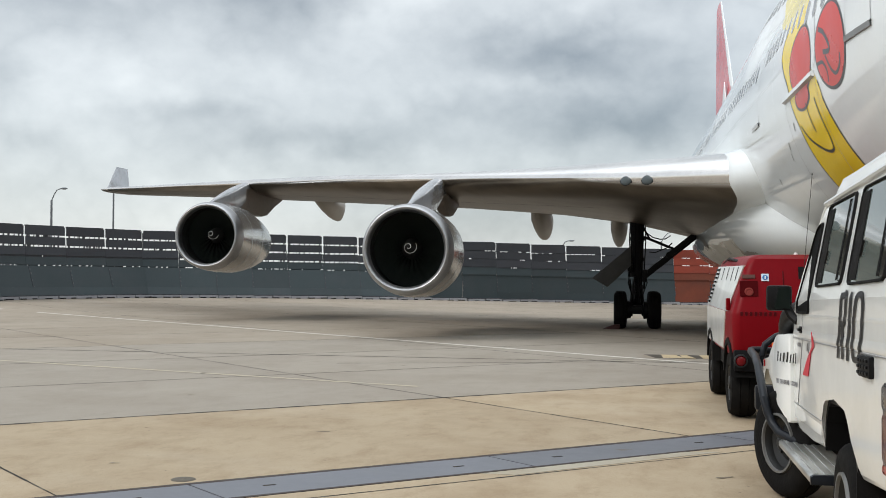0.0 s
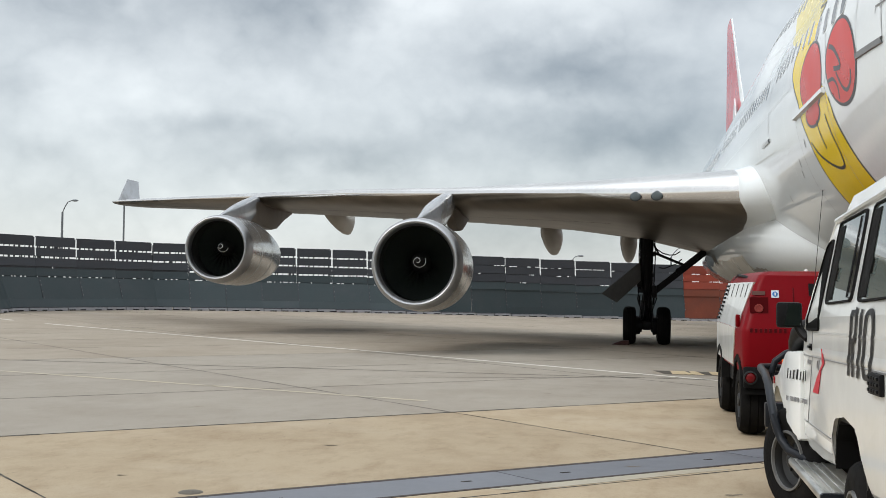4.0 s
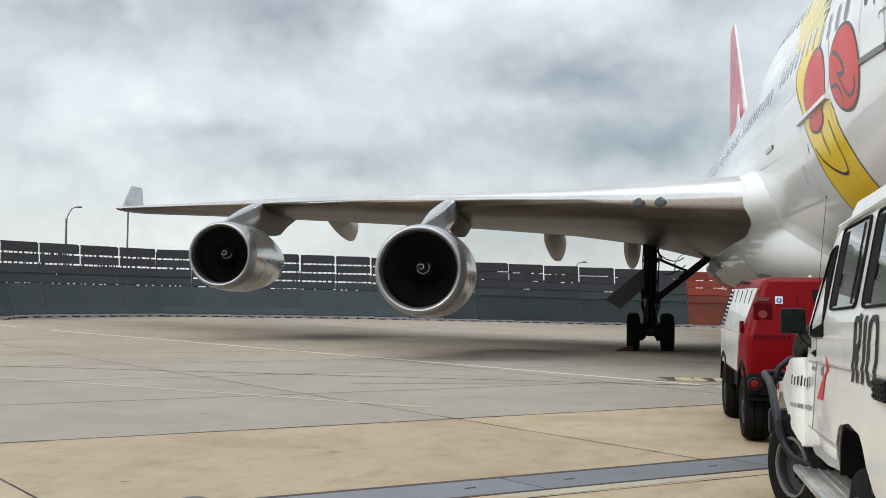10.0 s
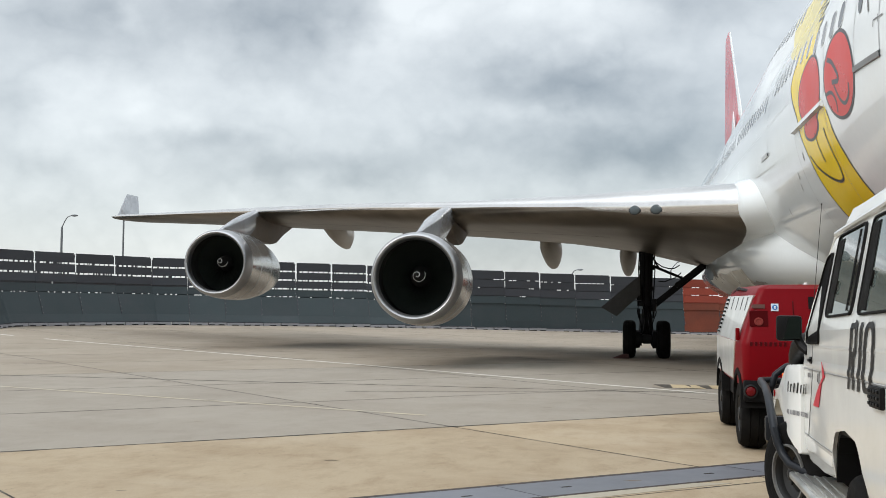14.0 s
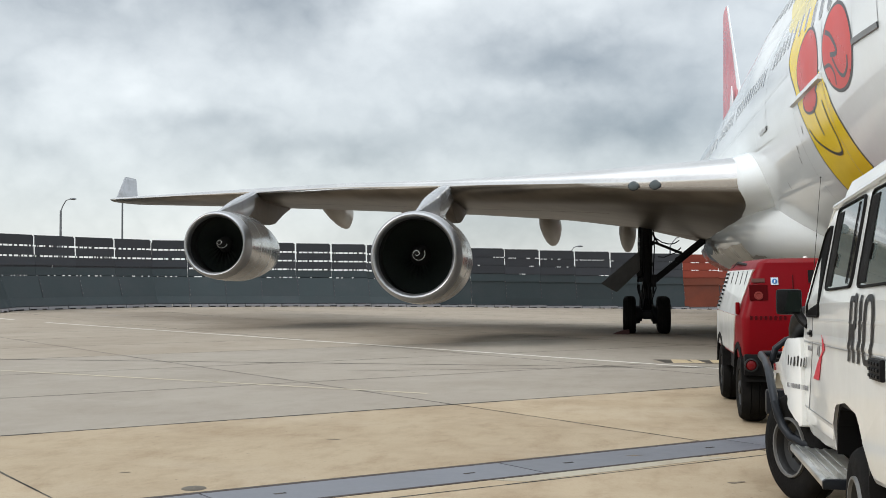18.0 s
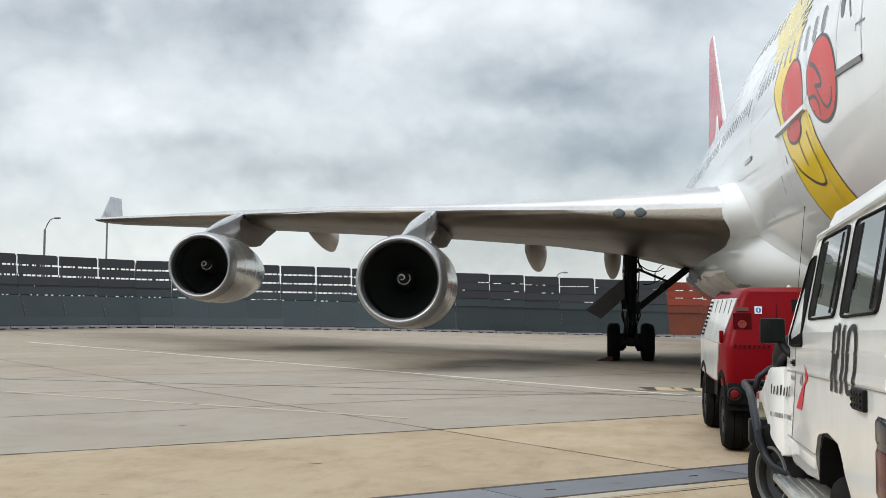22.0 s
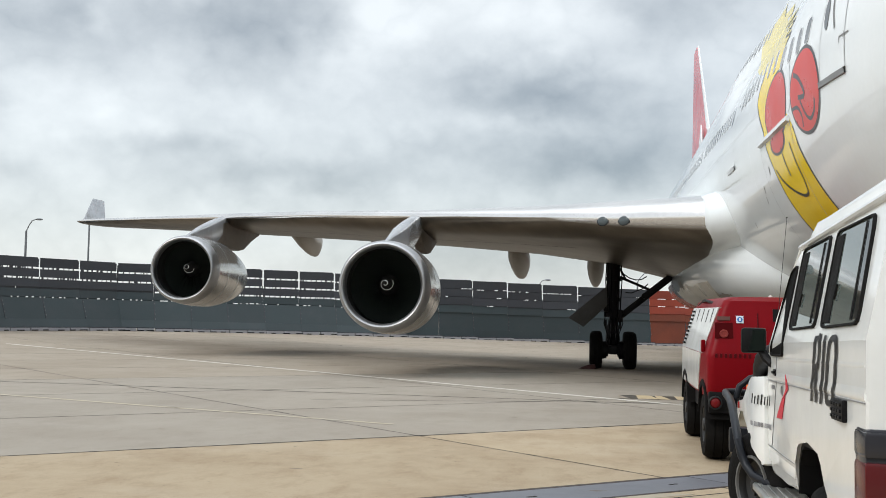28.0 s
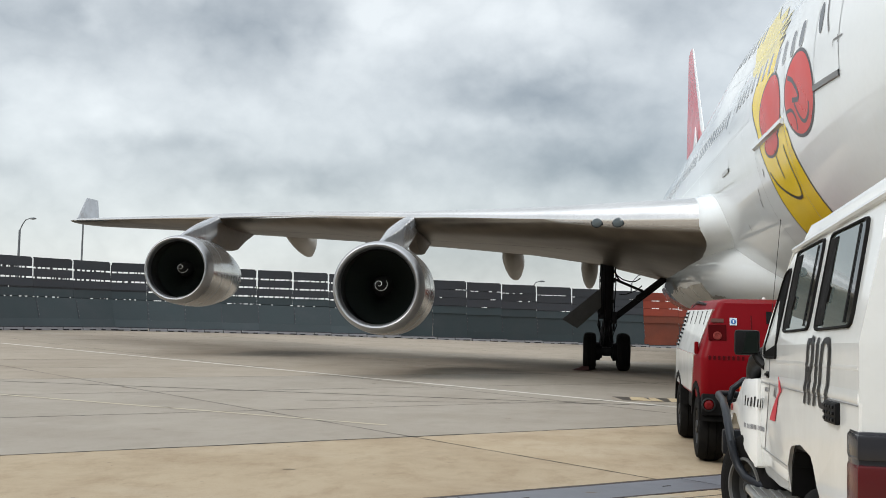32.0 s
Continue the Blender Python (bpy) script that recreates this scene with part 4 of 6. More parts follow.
    for pts in ([(13.85, 82), (13.85, 60), (13.85, 40)], [(11.0, 82), (11.0, 60), (11.0, 40)]):
        skin_line("door_seam", pts, 0.012, SEAM, f, 0.02)
    for y0, y1, z0 in ((7.95, 9.0, 4.85), (17.4, 18.4, 4.93), (30.0, 31.0, 5.08)):
        ztop = z0 + 1.93
        ta, tb = th_at(y0, z0), th_at(y0, ztop)
        d = skin_strip("cabin_door", curve_of([(y1, ta), (y1, tb)]), curve_of([(y0, ta), (y0, tb)]), WHITE, f, 0.004, "white cabin door", 4, 10)
        for pts in ([(y1, ta), (y1, tb - 2), (y1 - 0.12, tb)], [(y0 + 0.12, tb), (y0, tb - 2), (y0, ta)]):
            if y0 < 15:
                skin_line("door_seam", pts, 0.03, SEAMSOFT, d, 0.008)
        if y0 < 20:
            bm = bmesh.new()
            g = []
            for i in range(5):
                y = y0 - 0.02 + (y1 - y0 + 0.06) * i / 4
                g.append([bm.verts.new(hull_point(y, ta + a, o)) for a, o in ((0.1, 0.004), (-0.05, 0.03), (-1.3, 0.025), (-1.45, 0.004))])
            skin(bm, g, closed=False)
            part("door_sill", bm, SILL if y0 < 15 else SEAMSOFT, d, "dull grey metal door sill")
        ym = (y0 + y1) / 2
        skin_blob("door_window", ym + 0.34, 100.4 if y0 < 15 else th_at(ym, z0 + 1.15), 0.10, 3.9, 0.012, PANE, d, 0.017, "dark door window")
        if y0 < 15:
            skin_line("door_handle", [(y0 + 0.20, th_at(ym, z0 + 0.42)), (y0 - 0.16, th_at(ym, z0 + 0.42))], 0.022, SEAM, d, 0.018)
            skin_line("handle_bracket", [(y0 + 0.20, th_at(ym, z0 + 0.42)), (y0 + 0.20, th_at(ym, z0 + 0.34))], 0.016, SEAM, d, 0.018)
            skin_line("handle_bracket", [(y0 + 0.02, th_at(ym, z0 + 0.46)), (y0 + 0.02, th_at(ym, z0 + 0.36))], 0.016, SEAM, d, 0.018)
            skin_line("door_slit", [(8.62, 105.3), (8.52, 100.4), (8.36, 95.3)], 0.045, SEAM, d, 0.018, "narrow dark slit")
    # static ports and small dark vents
    for y, th in ((14.45, 71), (14.6, 67.5), (13.45, 75.2), (17.0, 62)):
        skin_line("skin_vent", [(y, th), (y + 0.05, th - 2.4)], 0.05, SEAM, f, 0.008, "small dark vent")
    # skin panel seams
    for y in (15.2, 19.4, 23.5, 27.6, 31.7, 35.8, 40):
        skin_line("skin_seam", [(y, 30), (y, 70), (y, 110), (y, 150)], 0.008, SEAMSOFT, f, 0.003)
    for th in (93, 124):
        skin_line("skin_seam", [(9.2, th), (16, th), (24, th), (32, th), (44, th)], 0.007, SEAMSOFT, f, 0.003)


YELLOW = mat("yellow_livery_paint", (0.86, 0.62, 0.003), 0.2, 0, 0.05, 1, 14, spec=0.22)
YELLOWPALE = mat("pale_yellow_livery_paint", (0.80, 0.66, 0.16), 0.25, 0, 0.05, 1, 14, coat=0.3)
REDPALE = mat("faded_red_livery_paint", (0.60, 0.05, 0.04), 0.3, 0, 0.05, 1, 14, spec=0.2)
INK = plain("dark_livery_outline", (0.02, 0.016, 0.016), 0.3)
SEAMSOFT = plain("faint_skin_seam", (0.50, 0.52, 0.53), 0.4)
SILL = mat("dull_sill_metal", (0.28, 0.28, 0.28), 0.4, 0.7, 0.1, 3, 20)
PANE = plain("grey_cabin_pane", (0.045, 0.05, 0.055), 0.08)
add_windows()
add_markings()

# ---- four-wheel drive ----
TRUCK_AT = Matrix.Translation((-4.60, 4.0, 0)) @ Matrix.Rotation(radians(-2.0), 4, "Z")
TRUCK = thing("four_wheel_drive", TRUCK_AT @ Vector((0.87, -1.2, 0)), "white four-wheel-drive wagon with tall black letters on its side", "car")
GLASS = plain("dark_tinted_glass", (0.02, 0.024, 0.024), 0.03)
# tint lightened to stand for the lit cabin seen through the panes
SIDEGLASS = plain("lit_tinted_side_glass", (0.125, 0.15, 0.14), 0.015, spec=1.0)
# black sheet colour that stands for the unlit cabin at the lowered window
CABIN = plain("cabin_shade_black", (0.006, 0.006, 0.006), 0.8, spec=0.04)
# mirror colour lowered to hold the dark reflection seen in it
CHROME = plain("dark_reflection_mirror_glass", (0.035, 0.045, 0.04), 0.04, 1.0)
ALU = mat("worn_aluminium_step", (0.62, 0.62, 0.60), 0.35, 0.9, 0.15, 3, 30, stain=(0.2, 0.19, 0.17), stain_amount=0.6, stretch=(6, 0.6, 1))
STEELBLUE = mat("dark_painted_steel_tube", (0.013, 0.015, 0.019), 0.4, 0.1, 0.15, 4, 30, spec=0.22)
RIMGREY = mat("grey_steel_rim", (0.020, 0.020, 0.020), 0.5, 0.3, 0.15, 4, 30)
RIMEDGE = mat("scuffed_rim_edge", (0.16, 0.16, 0.155), 0.5, 0.4, 0.2, 6, 40)
LAMPRED = plain("red_lamp_lens", (0.35, 0.01, 0.012), 0.12)
TAILLENS = plain("dusty_red_tail_lens", (0.085, 0.007, 0.008), 0.2)
LAMPDARK = plain("smoked_lamp_housing", (0.025, 0.025, 0.03), 0.15)
ORANGE = plain("orange_indicator_lens", (0.85, 0.16, 0.02), 0.2)
SIGNRED = plain("red_vinyl", (0.52, 0.03, 0.05), 0.45, spec=0.2)
SIGNBLACK = plain("black_vinyl", (0.014, 0.014, 0.015), 0.4, spec=0.2)
SIGNGREY = plain("grey_vinyl", (0.22, 0.22, 0.23), 0.4)


RAKE = TRUCK_AT @ Matrix.Rotation(radians(-1.8), 4, "X")


def tp(name, bm, material, parent, label="", smooth=40):
    """A body part: the body sits a little tail-high on its springs."""
    bm.transform(RAKE)
    return part(name, bm, material, parent, label, smooth)


def tw(name, bm, material, parent, label="", smooth=40):
    """A part of the wheels and axles, which stand level."""
    bm.transform(TRUCK_AT)
    return part(name, bm, material, parent, label, smooth)


def tumble(bm, wide=0.0):
    """The cabin's sides lean inward above the waist; the front guards swell outward."""
    for v in bm.verts:
        far = wide and v.co.x > wide / 2
        k = 0.23 * max(0, v.co.z - 1.62)
        v.co.x += -k if far else k
    return bm


def flare(y):
    return -0.10 * smooth01((y + 0.6) / 0.5)


def build_truck():
    T = TRUCK
    W = 1.74
    # cabin: x 0 is the near side, y forward from the front axle, z up; arches are cut through
    prof = [(-4.12, 0.70), (-4.18, 0.95), (-4.20, 1.35), (-4.20, 1.62), (-4.16, 2.10), (-4.10, 2.33), (-2.6, 2.335), (-1.12, 2.325), (-0.98, 2.25), (-0.62, 1.80), (-0.44, 1.52), (-0.42, 1.40), (-0.42, 0.66), (-0.50, 0.60), (-1.30, 0.62), (-1.86, 0.64), (-1.91, 0.85), (-2.02, 0.97), (-2.10, 1.0), (-2.45, 1.008), (-2.84, 1.006), (-2.95, 0.95), (-3.04, 0.84), (-3.13, 0.68), (-3.22, 0.64)]
    bm = bmesh.new()
    slab(bm, prof, "x", 0.0, W, 0.03)
    bmesh.ops.bisect_plane(bm, geom=bm.verts[:] + bm.edges[:] + bm.faces[:], plane_co=(0, 0, 1.62), plane_no=(0, 0, 1))
    bmesh.ops.bisect_plane(bm, geom=bm.verts[:] + bm.edges[:] + bm.faces[:], plane_co=(0, 0, 0.83), plane_no=(0, 0, 1))
    tumble(bm, W)
    for v in bm.verts:
        if v.co.z < 0.825:
            v.co.x += (0.16 if v.co.x < W / 2 else -0.16) * (0.825 - v.co.z)
    body = tp("body", bm, CARWHITE, T, "white painted wagon body with dusty streaks", 12)
    bm = bmesh.new()
    rp = [(-4.18, 2.33), (-4.14, 2.41), (-3.9, 2.46), (-1.6, 2.46), (-1.32, 2.44), (-1.16, 2.39), (-1.06, 2.33)]
    slab(bm, rp, "x", 0.20, W - 0.20, 0.05)
    tp("roof", bm, CARWHITE, T, "white raised roof", 20)
    bm = bmesh.new()
    tube(bm, [(0.155, -4.16, 2.325), (0.155, -1.14, 2.325)], 0.022, 8)
    tube(bm, [(0.158, -1.12, 2.325), (0.15, -1.0, 2.26), (0.05, -0.63, 1.81), (0.01, -0.45, 1.53)], 0.010, 8)
    tp("rain_gutter", bm, CARWHITE, body)
    # swollen front guards and bonnet
    gp = [(-0.42, 1.36), (-0.42, 0.66), (-0.36, 0.64), (-0.30, 0.70), (-0.16, 0.80), (0.05, 0.84), (0.28, 0.90), (0.42, 0.99), (0.60, 1.05), (0.85, 1.04), (0.98, 0.96), (1.04, 0.86), (1.14, 0.84), (1.20, 0.96), (1.16, 1.05), (1.05, 1.10), (0.60, 1.125), (0.40, 1.15), (0.30, 1.34)]
    for near in (True, False):
        bm = bmesh.new()
        slab(bm, gp, "x", 0.0 if near else W - 0.42, 0.42 if near else W, 0.03)
        bmesh.ops.triangulate(bm, faces=bm.faces[:])
        for v in bm.verts:
            if (v.co.x < 0.2) if near else (v.co.x > W - 0.2):
                v.co.x += (1 if near else -1) * (flare(v.co.y) + 0.05 * smooth01((v.co.z - 1.2) / 0.2) * smooth01((v.co.y + 0.3) / 0.3))
        tp("front_guard", bm, CARWHITE, T, "white swollen front guard")
    bm = bmesh.new()
    slab(bm, [(-0.46, 1.0), (-0.46, 1.53), (-0.3, 1.52), (0.85, 1.46), (1.08, 1.40), (1.14, 1.2), (1.16, 1.0)], "x", 0.10, W - 0.10, 0.06)
    tp("bonnet", bm, CARWHITE, T, "white bonnet")
    bm = bmesh.new()
    slab(bm, [(1.15, 0.62), (1.15, 1.28), (1.24, 1.26), (1.24, 0.62)], "x", 0.02, W - 0.02, 0.02)
    tp("grille", bm, BLACKPLASTIC, T, "black front grille")
    for x0 in (0.0, W - 0.18):
        for y0, y1 in ((-0.40, 1.06), (-3.1, -1.9)):
            bm = bmesh.new()
            slab(bm, [(y0, 0.55), (y0 + 0.12, 0.98), ((y0 + y1) / 2, 1.08), (y1 - 0.12, 0.98), (y1, 0.55)], "x", x0 + 0.26 if x0 < 1 else x0 - 0.09, x0 + 0.29 if x0 < 1 else x0 - 0.06)
            tp("wheel_arch_liner", bm, BLACKPLASTIC, T)
    # dark tubs behind the arches
    for x0, x1 in ((0.028, 0.30), (W - 0.30, W - 0.028)):
        bm = bmesh.new()
        out = [(-1.88, 0.66), (-1.925, 0.85), (-2.03, 0.96), (-2.11, 0.99), (-2.45, 0.998), (-2.83, 0.996), (-2.935, 0.94), (-3.025, 0.83), (-3.11, 0.68)]
        slab(bm, out + [(y + (0.03 if y < -2.45 else -0.03), z - 0.03) for y, z in reversed(out)], "x", x0, x1)
        tp("wheel_arch_tub", bm, BLACKPLASTIC, T, "", 0)
    # creases and door seams
    bm = bmesh.new()
    slab(bm, [(0.0, 1.335), (-0.006, 1.348), (-0.005, 1.37), (0.0, 1.40)], "y", -4.18, -0.44)
    tp("body_crease", bm, CARWHITE, body)
    bm = bmesh.new()
    slab(bm, [(0.0, 1.49), (-0.003, 1.50), (0.0, 1.515)], "y", -4.18, -1.0)
    tp("body_crease", bm, CARWHITE, body)
    bm = bmesh.new()
    bar(bm, (-0.001, -0.98, 1.56), (-0.001, -0.96, 1.30), 0.007, 0.004)
    bar(bm, (-0.001, -0.96, 1.30), (-0.001, -0.70, 0.82), 0.007, 0.004)
    bar(bm, (-0.001, -0.70, 0.825), (-0.001, -0.44, 0.825), 0.006, 0.004)
    bar(bm, (-0.003, -0.44, 1.33), (-0.003, -4.18, 1.33), 0.006, 0.006)
    bar(bm, (-0.001, -0.60, 0.822), (-0.001, -1.90, 0.822), 0.006, 0.006)
    tp("door_seam", bm, SEAM, body)
    bm = bmesh.new()
    box(bm, (-0.018, -0.90, 1.40), (0.02, 0.11, 0.022), 0.008)
    box(bm, (-0.006, -0.90, 1.40), (0.01, 0.14, 0.05), 0.004)
    tp("door_handle", bm, BLACKPLASTIC, T, "black door handle")
    bm = bmesh.new()
    slab(bm, [(-0.44, 0.80), (-1.89, 0.80), (-1.86, 0.72), (-0.44, 0.70)], "x", 0.006, 0.03, 0.004)
    tp("sill_panel", bm, CARWHITE, body, "dusty white sill")

    def window(quad, rows=True):
        """A rubber-framed side window: frame ring, pane and sliding divider."""
        cy, cz = sum(p[0] for p in quad) / 4, sum(p[1] for p in quad) / 4
        bm = bmesh.new()
        def inset(k, x):
            pts = []
            for i in range(4):
                a, b, c = Vector(quad[i - 1]), Vector(quad[i]), Vector(quad[(i + 1) % 4])
                r = 0.075
                for t in (0, 0.5, 1):
                    p = b + (a - b).normalized() * r * (1 - t) ** 2 + (c - b).normalized() * r * t ** 2
                    q = Vector((cy, cz)) + (p - Vector((cy, cz))) * k
                    pts.append(bm.verts.new((x, q.x, q.y)))
            return pts
        rings = [inset(1.0, 0.0), inset(0.99, -0.016), inset(0.955, -0.016), inset(0.945, -0.004)]
        skin(bm, rings)
        fr = tp("window_frame", tumble(bm), RUBBER, T, "black rubber window frame")
        bm = bmesh.new()
        bm.faces.new(inset(0.95, -0.005))
        tp("pane", tumble(bm), SIDEGLASS if rows else CABIN, fr, "tinted pane" if rows else "black sheet for the unlit cabin behind the lowered pane", 0)
        if rows:
            def along(k, z):
                f = quad[0][0] + (quad[1][0] - quad[0][0]) * z
                r = quad[3][0] + (quad[2][0] - quad[3][0]) * z
                return f + (r - f) * k
            zl, zh = quad[0][1] + 0.03, quad[1][1] - 0.045
            # broad dark front stile, slim sliding divider and the darker overlapped pane behind it
            for nm, k0, k1, x, mt in (("front_stile", 0.035, 0.24, -0.010, RUBBER), ("sliding_divider", 0.80, 0.835, -0.013, RUBBER), ("overlapped_pane", 0.835, 0.955, -0.0085, GLASS)):
                bm = bmesh.new()
                slab(bm, [(along(k0, 0.06), zl), (along(k0, 0.92), zh), (along(k1, 0.92), zh), (along(k1, 0.06), zl)], "x", x, x + 0.004)
                tp(nm, tumble(bm), mt, fr, "", 0)
            bm = bmesh.new()
            box(bm, (-0.014, along(0.30, 0.4), quad[0][1] + 0.2), (0.012, 0.03, 0.09), 0.004)
            tp("window_latch", tumble(bm), RUBBER, fr)
    # near-side windows: bottom front, top front, top rear, bottom rear
    window([(-1.55, 1.705), (-1.36, 2.295), (-2.50, 2.285), (-2.67, 1.705)])
    window([(-2.88, 1.695), (-2.70, 2.285), (-3.78, 2.265), (-3.97, 1.695)])
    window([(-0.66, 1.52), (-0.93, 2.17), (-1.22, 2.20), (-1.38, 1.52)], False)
    bm = bmesh.new()
    slab(bm, [(-0.94, 2.20), (-0.62, 1.82), (-0.47, 1.57), (-0.455, 1.575), (-0.60, 1.825), (-0.925, 2.21)], "x", 0.20, W - 0.20)
    tp("windscreen", bm, GLASS, T, "tinted windscreen", 0)
    bm = bmesh.new()
    slab(bm, [(-4.195, 1.62), (-4.21, 1.62), (-4.175, 2.1), (-4.16, 2.1)], "x", 0.28, W - 0.28)
    tp("rear_window", bm, GLASS, T, "dark rear window", 0)
    bm = bmesh.new()
    box(bm, (W / 2, -4.25, 0.72), (W - 0.2, 0.14, 0.16), 0.03)
    tp("rear_bumper", bm, GEAR, T, "grey steel rear bumper")
    # mirror on its arm
    bm = bmesh.new()
    box(bm, (-0.125, -0.56, 1.64), (0.195, 0.06, 0.20), 0.028)
    mir = tp("door_mirror", bm, BLACKPLASTIC, T, "black door mirror")
    bm = bmesh.new()
    box(bm, (-0.125, -0.593, 1.64), (0.165, 0.006, 0.165), 0.0, Matrix.Rotation(radians(-3), 3, 'X') @ Matrix.Rotation(radians(-14), 3, 'Z'))
    tp("mirror_glass", bm, CHROME, mir, "mirror glass")
    bm = bmesh.new()
    tube(bm, [(-0.06, -0.56, 1.56), (-0.03, -0.58, 1.50), (0.01, -0.62, 1.46)], 0.035, 8)
    tp("mirror_arm", bm, BLACKPLASTIC, mir)
    # air intake tube beside the bonnet
    bm = bmesh.new()
    tube(bm, [(0.06, 0.42, 1.22), (0.035, 0.32, 1.34), (0.02, 0.18, 1.43), (0.015, 0.0, 1.49), (0.03, -0.2, 1.53), (0.08, -0.40, 1.56)], 0.075, 14)
    tp("intake_tube", bm, BLACKPLASTIC, T, "black air intake tube")
    # brush bar: from the bull bar, along the guard and down to the step
    bm = bmesh.new()
    tube(bm, [(0.16, 1.56, 1.13), (-0.08, 1.56, 1.15), (-0.18, 1.47, 1.15), (-0.2, 1.2, 1.15), (-0.2, 0.75, 1.12), (-0.2, 0.45, 1.05), (-0.2, 0.2, 0.94), (-0.19, 0.0, 0.805), (-0.165, -0.02, 0.69), (-0.13, -0.05, 0.61), (-0.085, -0.15, 0.54), (0.05, -0.3, 0.49)], 0.036, 12)
    tp("brush_bar", bm, STEELBLUE, T, "dark steel tube brush bar")
    bm = bmesh.new()
    tube(bm, [(-0.08, 1.46, 0.62), (-0.08, 1.46, 1.10), (-0.05, 1.46, 1.21), (0.05, 1.46, 1.29), (0.20, 1.46, 1.33), (W - 0.20, 1.46, 1.33), (W - 0.05, 1.46, 1.29), (W + 0.05, 1.46, 1.21), (W + 0.08, 1.46, 1.10), (W + 0.08, 1.46, 0.62)], 0.032, 12)
    box(bm, (W / 2, 1.44, 0.70), (W + 0.3, 0.12, 0.24), 0.03)
    tp("bull_bar", bm, STEELBLUE, T, "dark steel bull bar")
    bm = bmesh.new()
    box(bm, (-0.0, 1.16, 1.18), (0.03, 0.06, 0.12), 0.01)
    tp("indicator", bm, ORANGE, T, "orange indicator")
    bm = bmesh.new()
    box(bm, (flare(0.92) - 0.005, 0.95, 1.06), (0.014, 0.09, 0.06), 0.005)
    tp("side_marker", bm, LAMPRED, T, "small red side marker")
    # step
    bm = bmesh.new()
    slab(bm, [(-0.085, 0.43), (0.24, 0.43), (0.24, 0.485), (-0.065, 0.485), (-0.085, 0.47)], "y", -2.02, -0.10, 0.006)
    st = tp("side_step", bm, ALU, T, "worn aluminium side step")
    for x in (-0.04, 0.02, 0.08, 0.14):
        bm = bmesh.new()
        box(bm, (x, -1.06, 0.487), (0.026, 1.86, 0.010), 0.003)
        tp("tread_rib", bm, ALU, st)
    bm = bmesh.new()
    slab(bm, [(-0.088, 0.425), (0.24, 0.425), (0.24, 0.488), (-0.068, 0.488), (-0.088, 0.473)], "y", -2.07, -2.02, 0.006)
    tp("end_cap", bm, STEELBLUE, st, "dark end cap")
    for y in (-0.5, -1.6):
        bm = bmesh.new()
        box(bm, (0.3, y, 0.45), (0.4, 0.06, 0.06), 0.01)
        tp("step_bracket", bm, GEAR, st)
    # louvre vent
    bm = bmesh.new()
    box(bm, (-0.012, -3.585, 1.268), (0.03, 0.32, 0.112), 0.012)
    lv = tp("louvre_vent", bm, BLACKPLASTIC, T, "black plastic louvre vent")
    for k in range(4):
        for j in range(3):
            bm = bmesh.new()
            box(bm, (-0.030, -3.475 - 0.073 * k, 1.236 + 0.032 * j), (0.012, 0.048, 0.017), 0.004)
            tp("vent_slat", bm, BLACKPLASTIC, lv)
    # rear lamp cluster round the corner
    bm = bmesh.new()
    box(bm, (0.10, -4.09, 1.00), (0.22, 0.24, 0.44), 0.03)
    lamp = tp("tail_lamp", bm, LAMPDARK, T, "dark tail lamp housing")
    for z, h, mt in ((0.955, 0.225, TAILLENS), (1.145, 0.12, LAMPDARK), (0.81, 0.05, LAMPRED)):
        bm = bmesh.new()
        box(bm, (0.10, -4.10, z), (0.23, 0.25, h), 0.02)
        tp("lamp_lens", bm, mt, lamp, "red lamp lens" if mt is not LAMPDARK else "")
    # mud flap, chassis
    for x in (0.15, W - 0.15):
        bm = bmesh.new()
        box(bm, (x, -3.16, 0.45), (0.28, 0.02, 0.45), 0.005)
        tp("mud_flap", bm, RUBBER, T)
    bm = bmesh.new()
    for x in (0.45, W - 0.45):
        box(bm, (x, -1.4, 0.52), (0.12, 5.0, 0.16), 0.02)
    for y in (0.04, -2.62):
        rod(bm, (0.2, y, 0.42), (W - 0.2, y, 0.42), 0.07)
    tp("chassis", bm, GEAR, T, "dark chassis rails and axles")
    # whip aerial on the guard
    bm = bmesh.new()
    rod(bm, (0.05, -0.30, 1.35), (0.13, -0.55, 2.62), 0.003, 0.0018, 6)
    bmesh.ops.create_uvsphere(bm, u_segments=8, v_segments=6, radius=0.006, matrix=Matrix.Translation((0.13, -0.55, 2.62)))
    tp("whip_aerial", bm, RIMGREY, T, "thin black whip aerial")
    # wheels; the front ones are steered outward
    # the front tyres stand proud of the guards

    def wheel(x, y, steer, nearside, RAD=0.43, wide=0.25):
        m = Matrix.Translation((x, y, RAD)) @ Matrix.Rotation(radians(steer), 4, "Z") @ Matrix.Rotation(radians(90 if nearside else -90), 4, "Z")
        bm = bmesh.new()
        lathe(bm, wheel_profile(RAD, wide, 0.225), 48, m)
        w = tw("wheel", bm, RUBBER, T, "black all-terrain tyre")
        bm = bmesh.new()
        lathe(bm, [(0.10, 0.245), (0.125, 0.235), (0.11, 0.222), (0.05, 0.21), (0.02, 0.15), (0.045, 0.12), (0.055, 0.085), (0.06, 0.06), (0.10, 0.055), (0.11, 0.03), (0.11, 0.004)], 40, m)
        tw("rim", bm, RIMGREY, w, "grey steel rim")
        bm = bmesh.new()
        lathe(bm, [(0.108, 0.248), (0.132, 0.244), (0.132, 0.228), (0.112, 0.222)], 40, m)
        tw("rim_ring", bm, RIMEDGE, w, "dull grey rim edge")
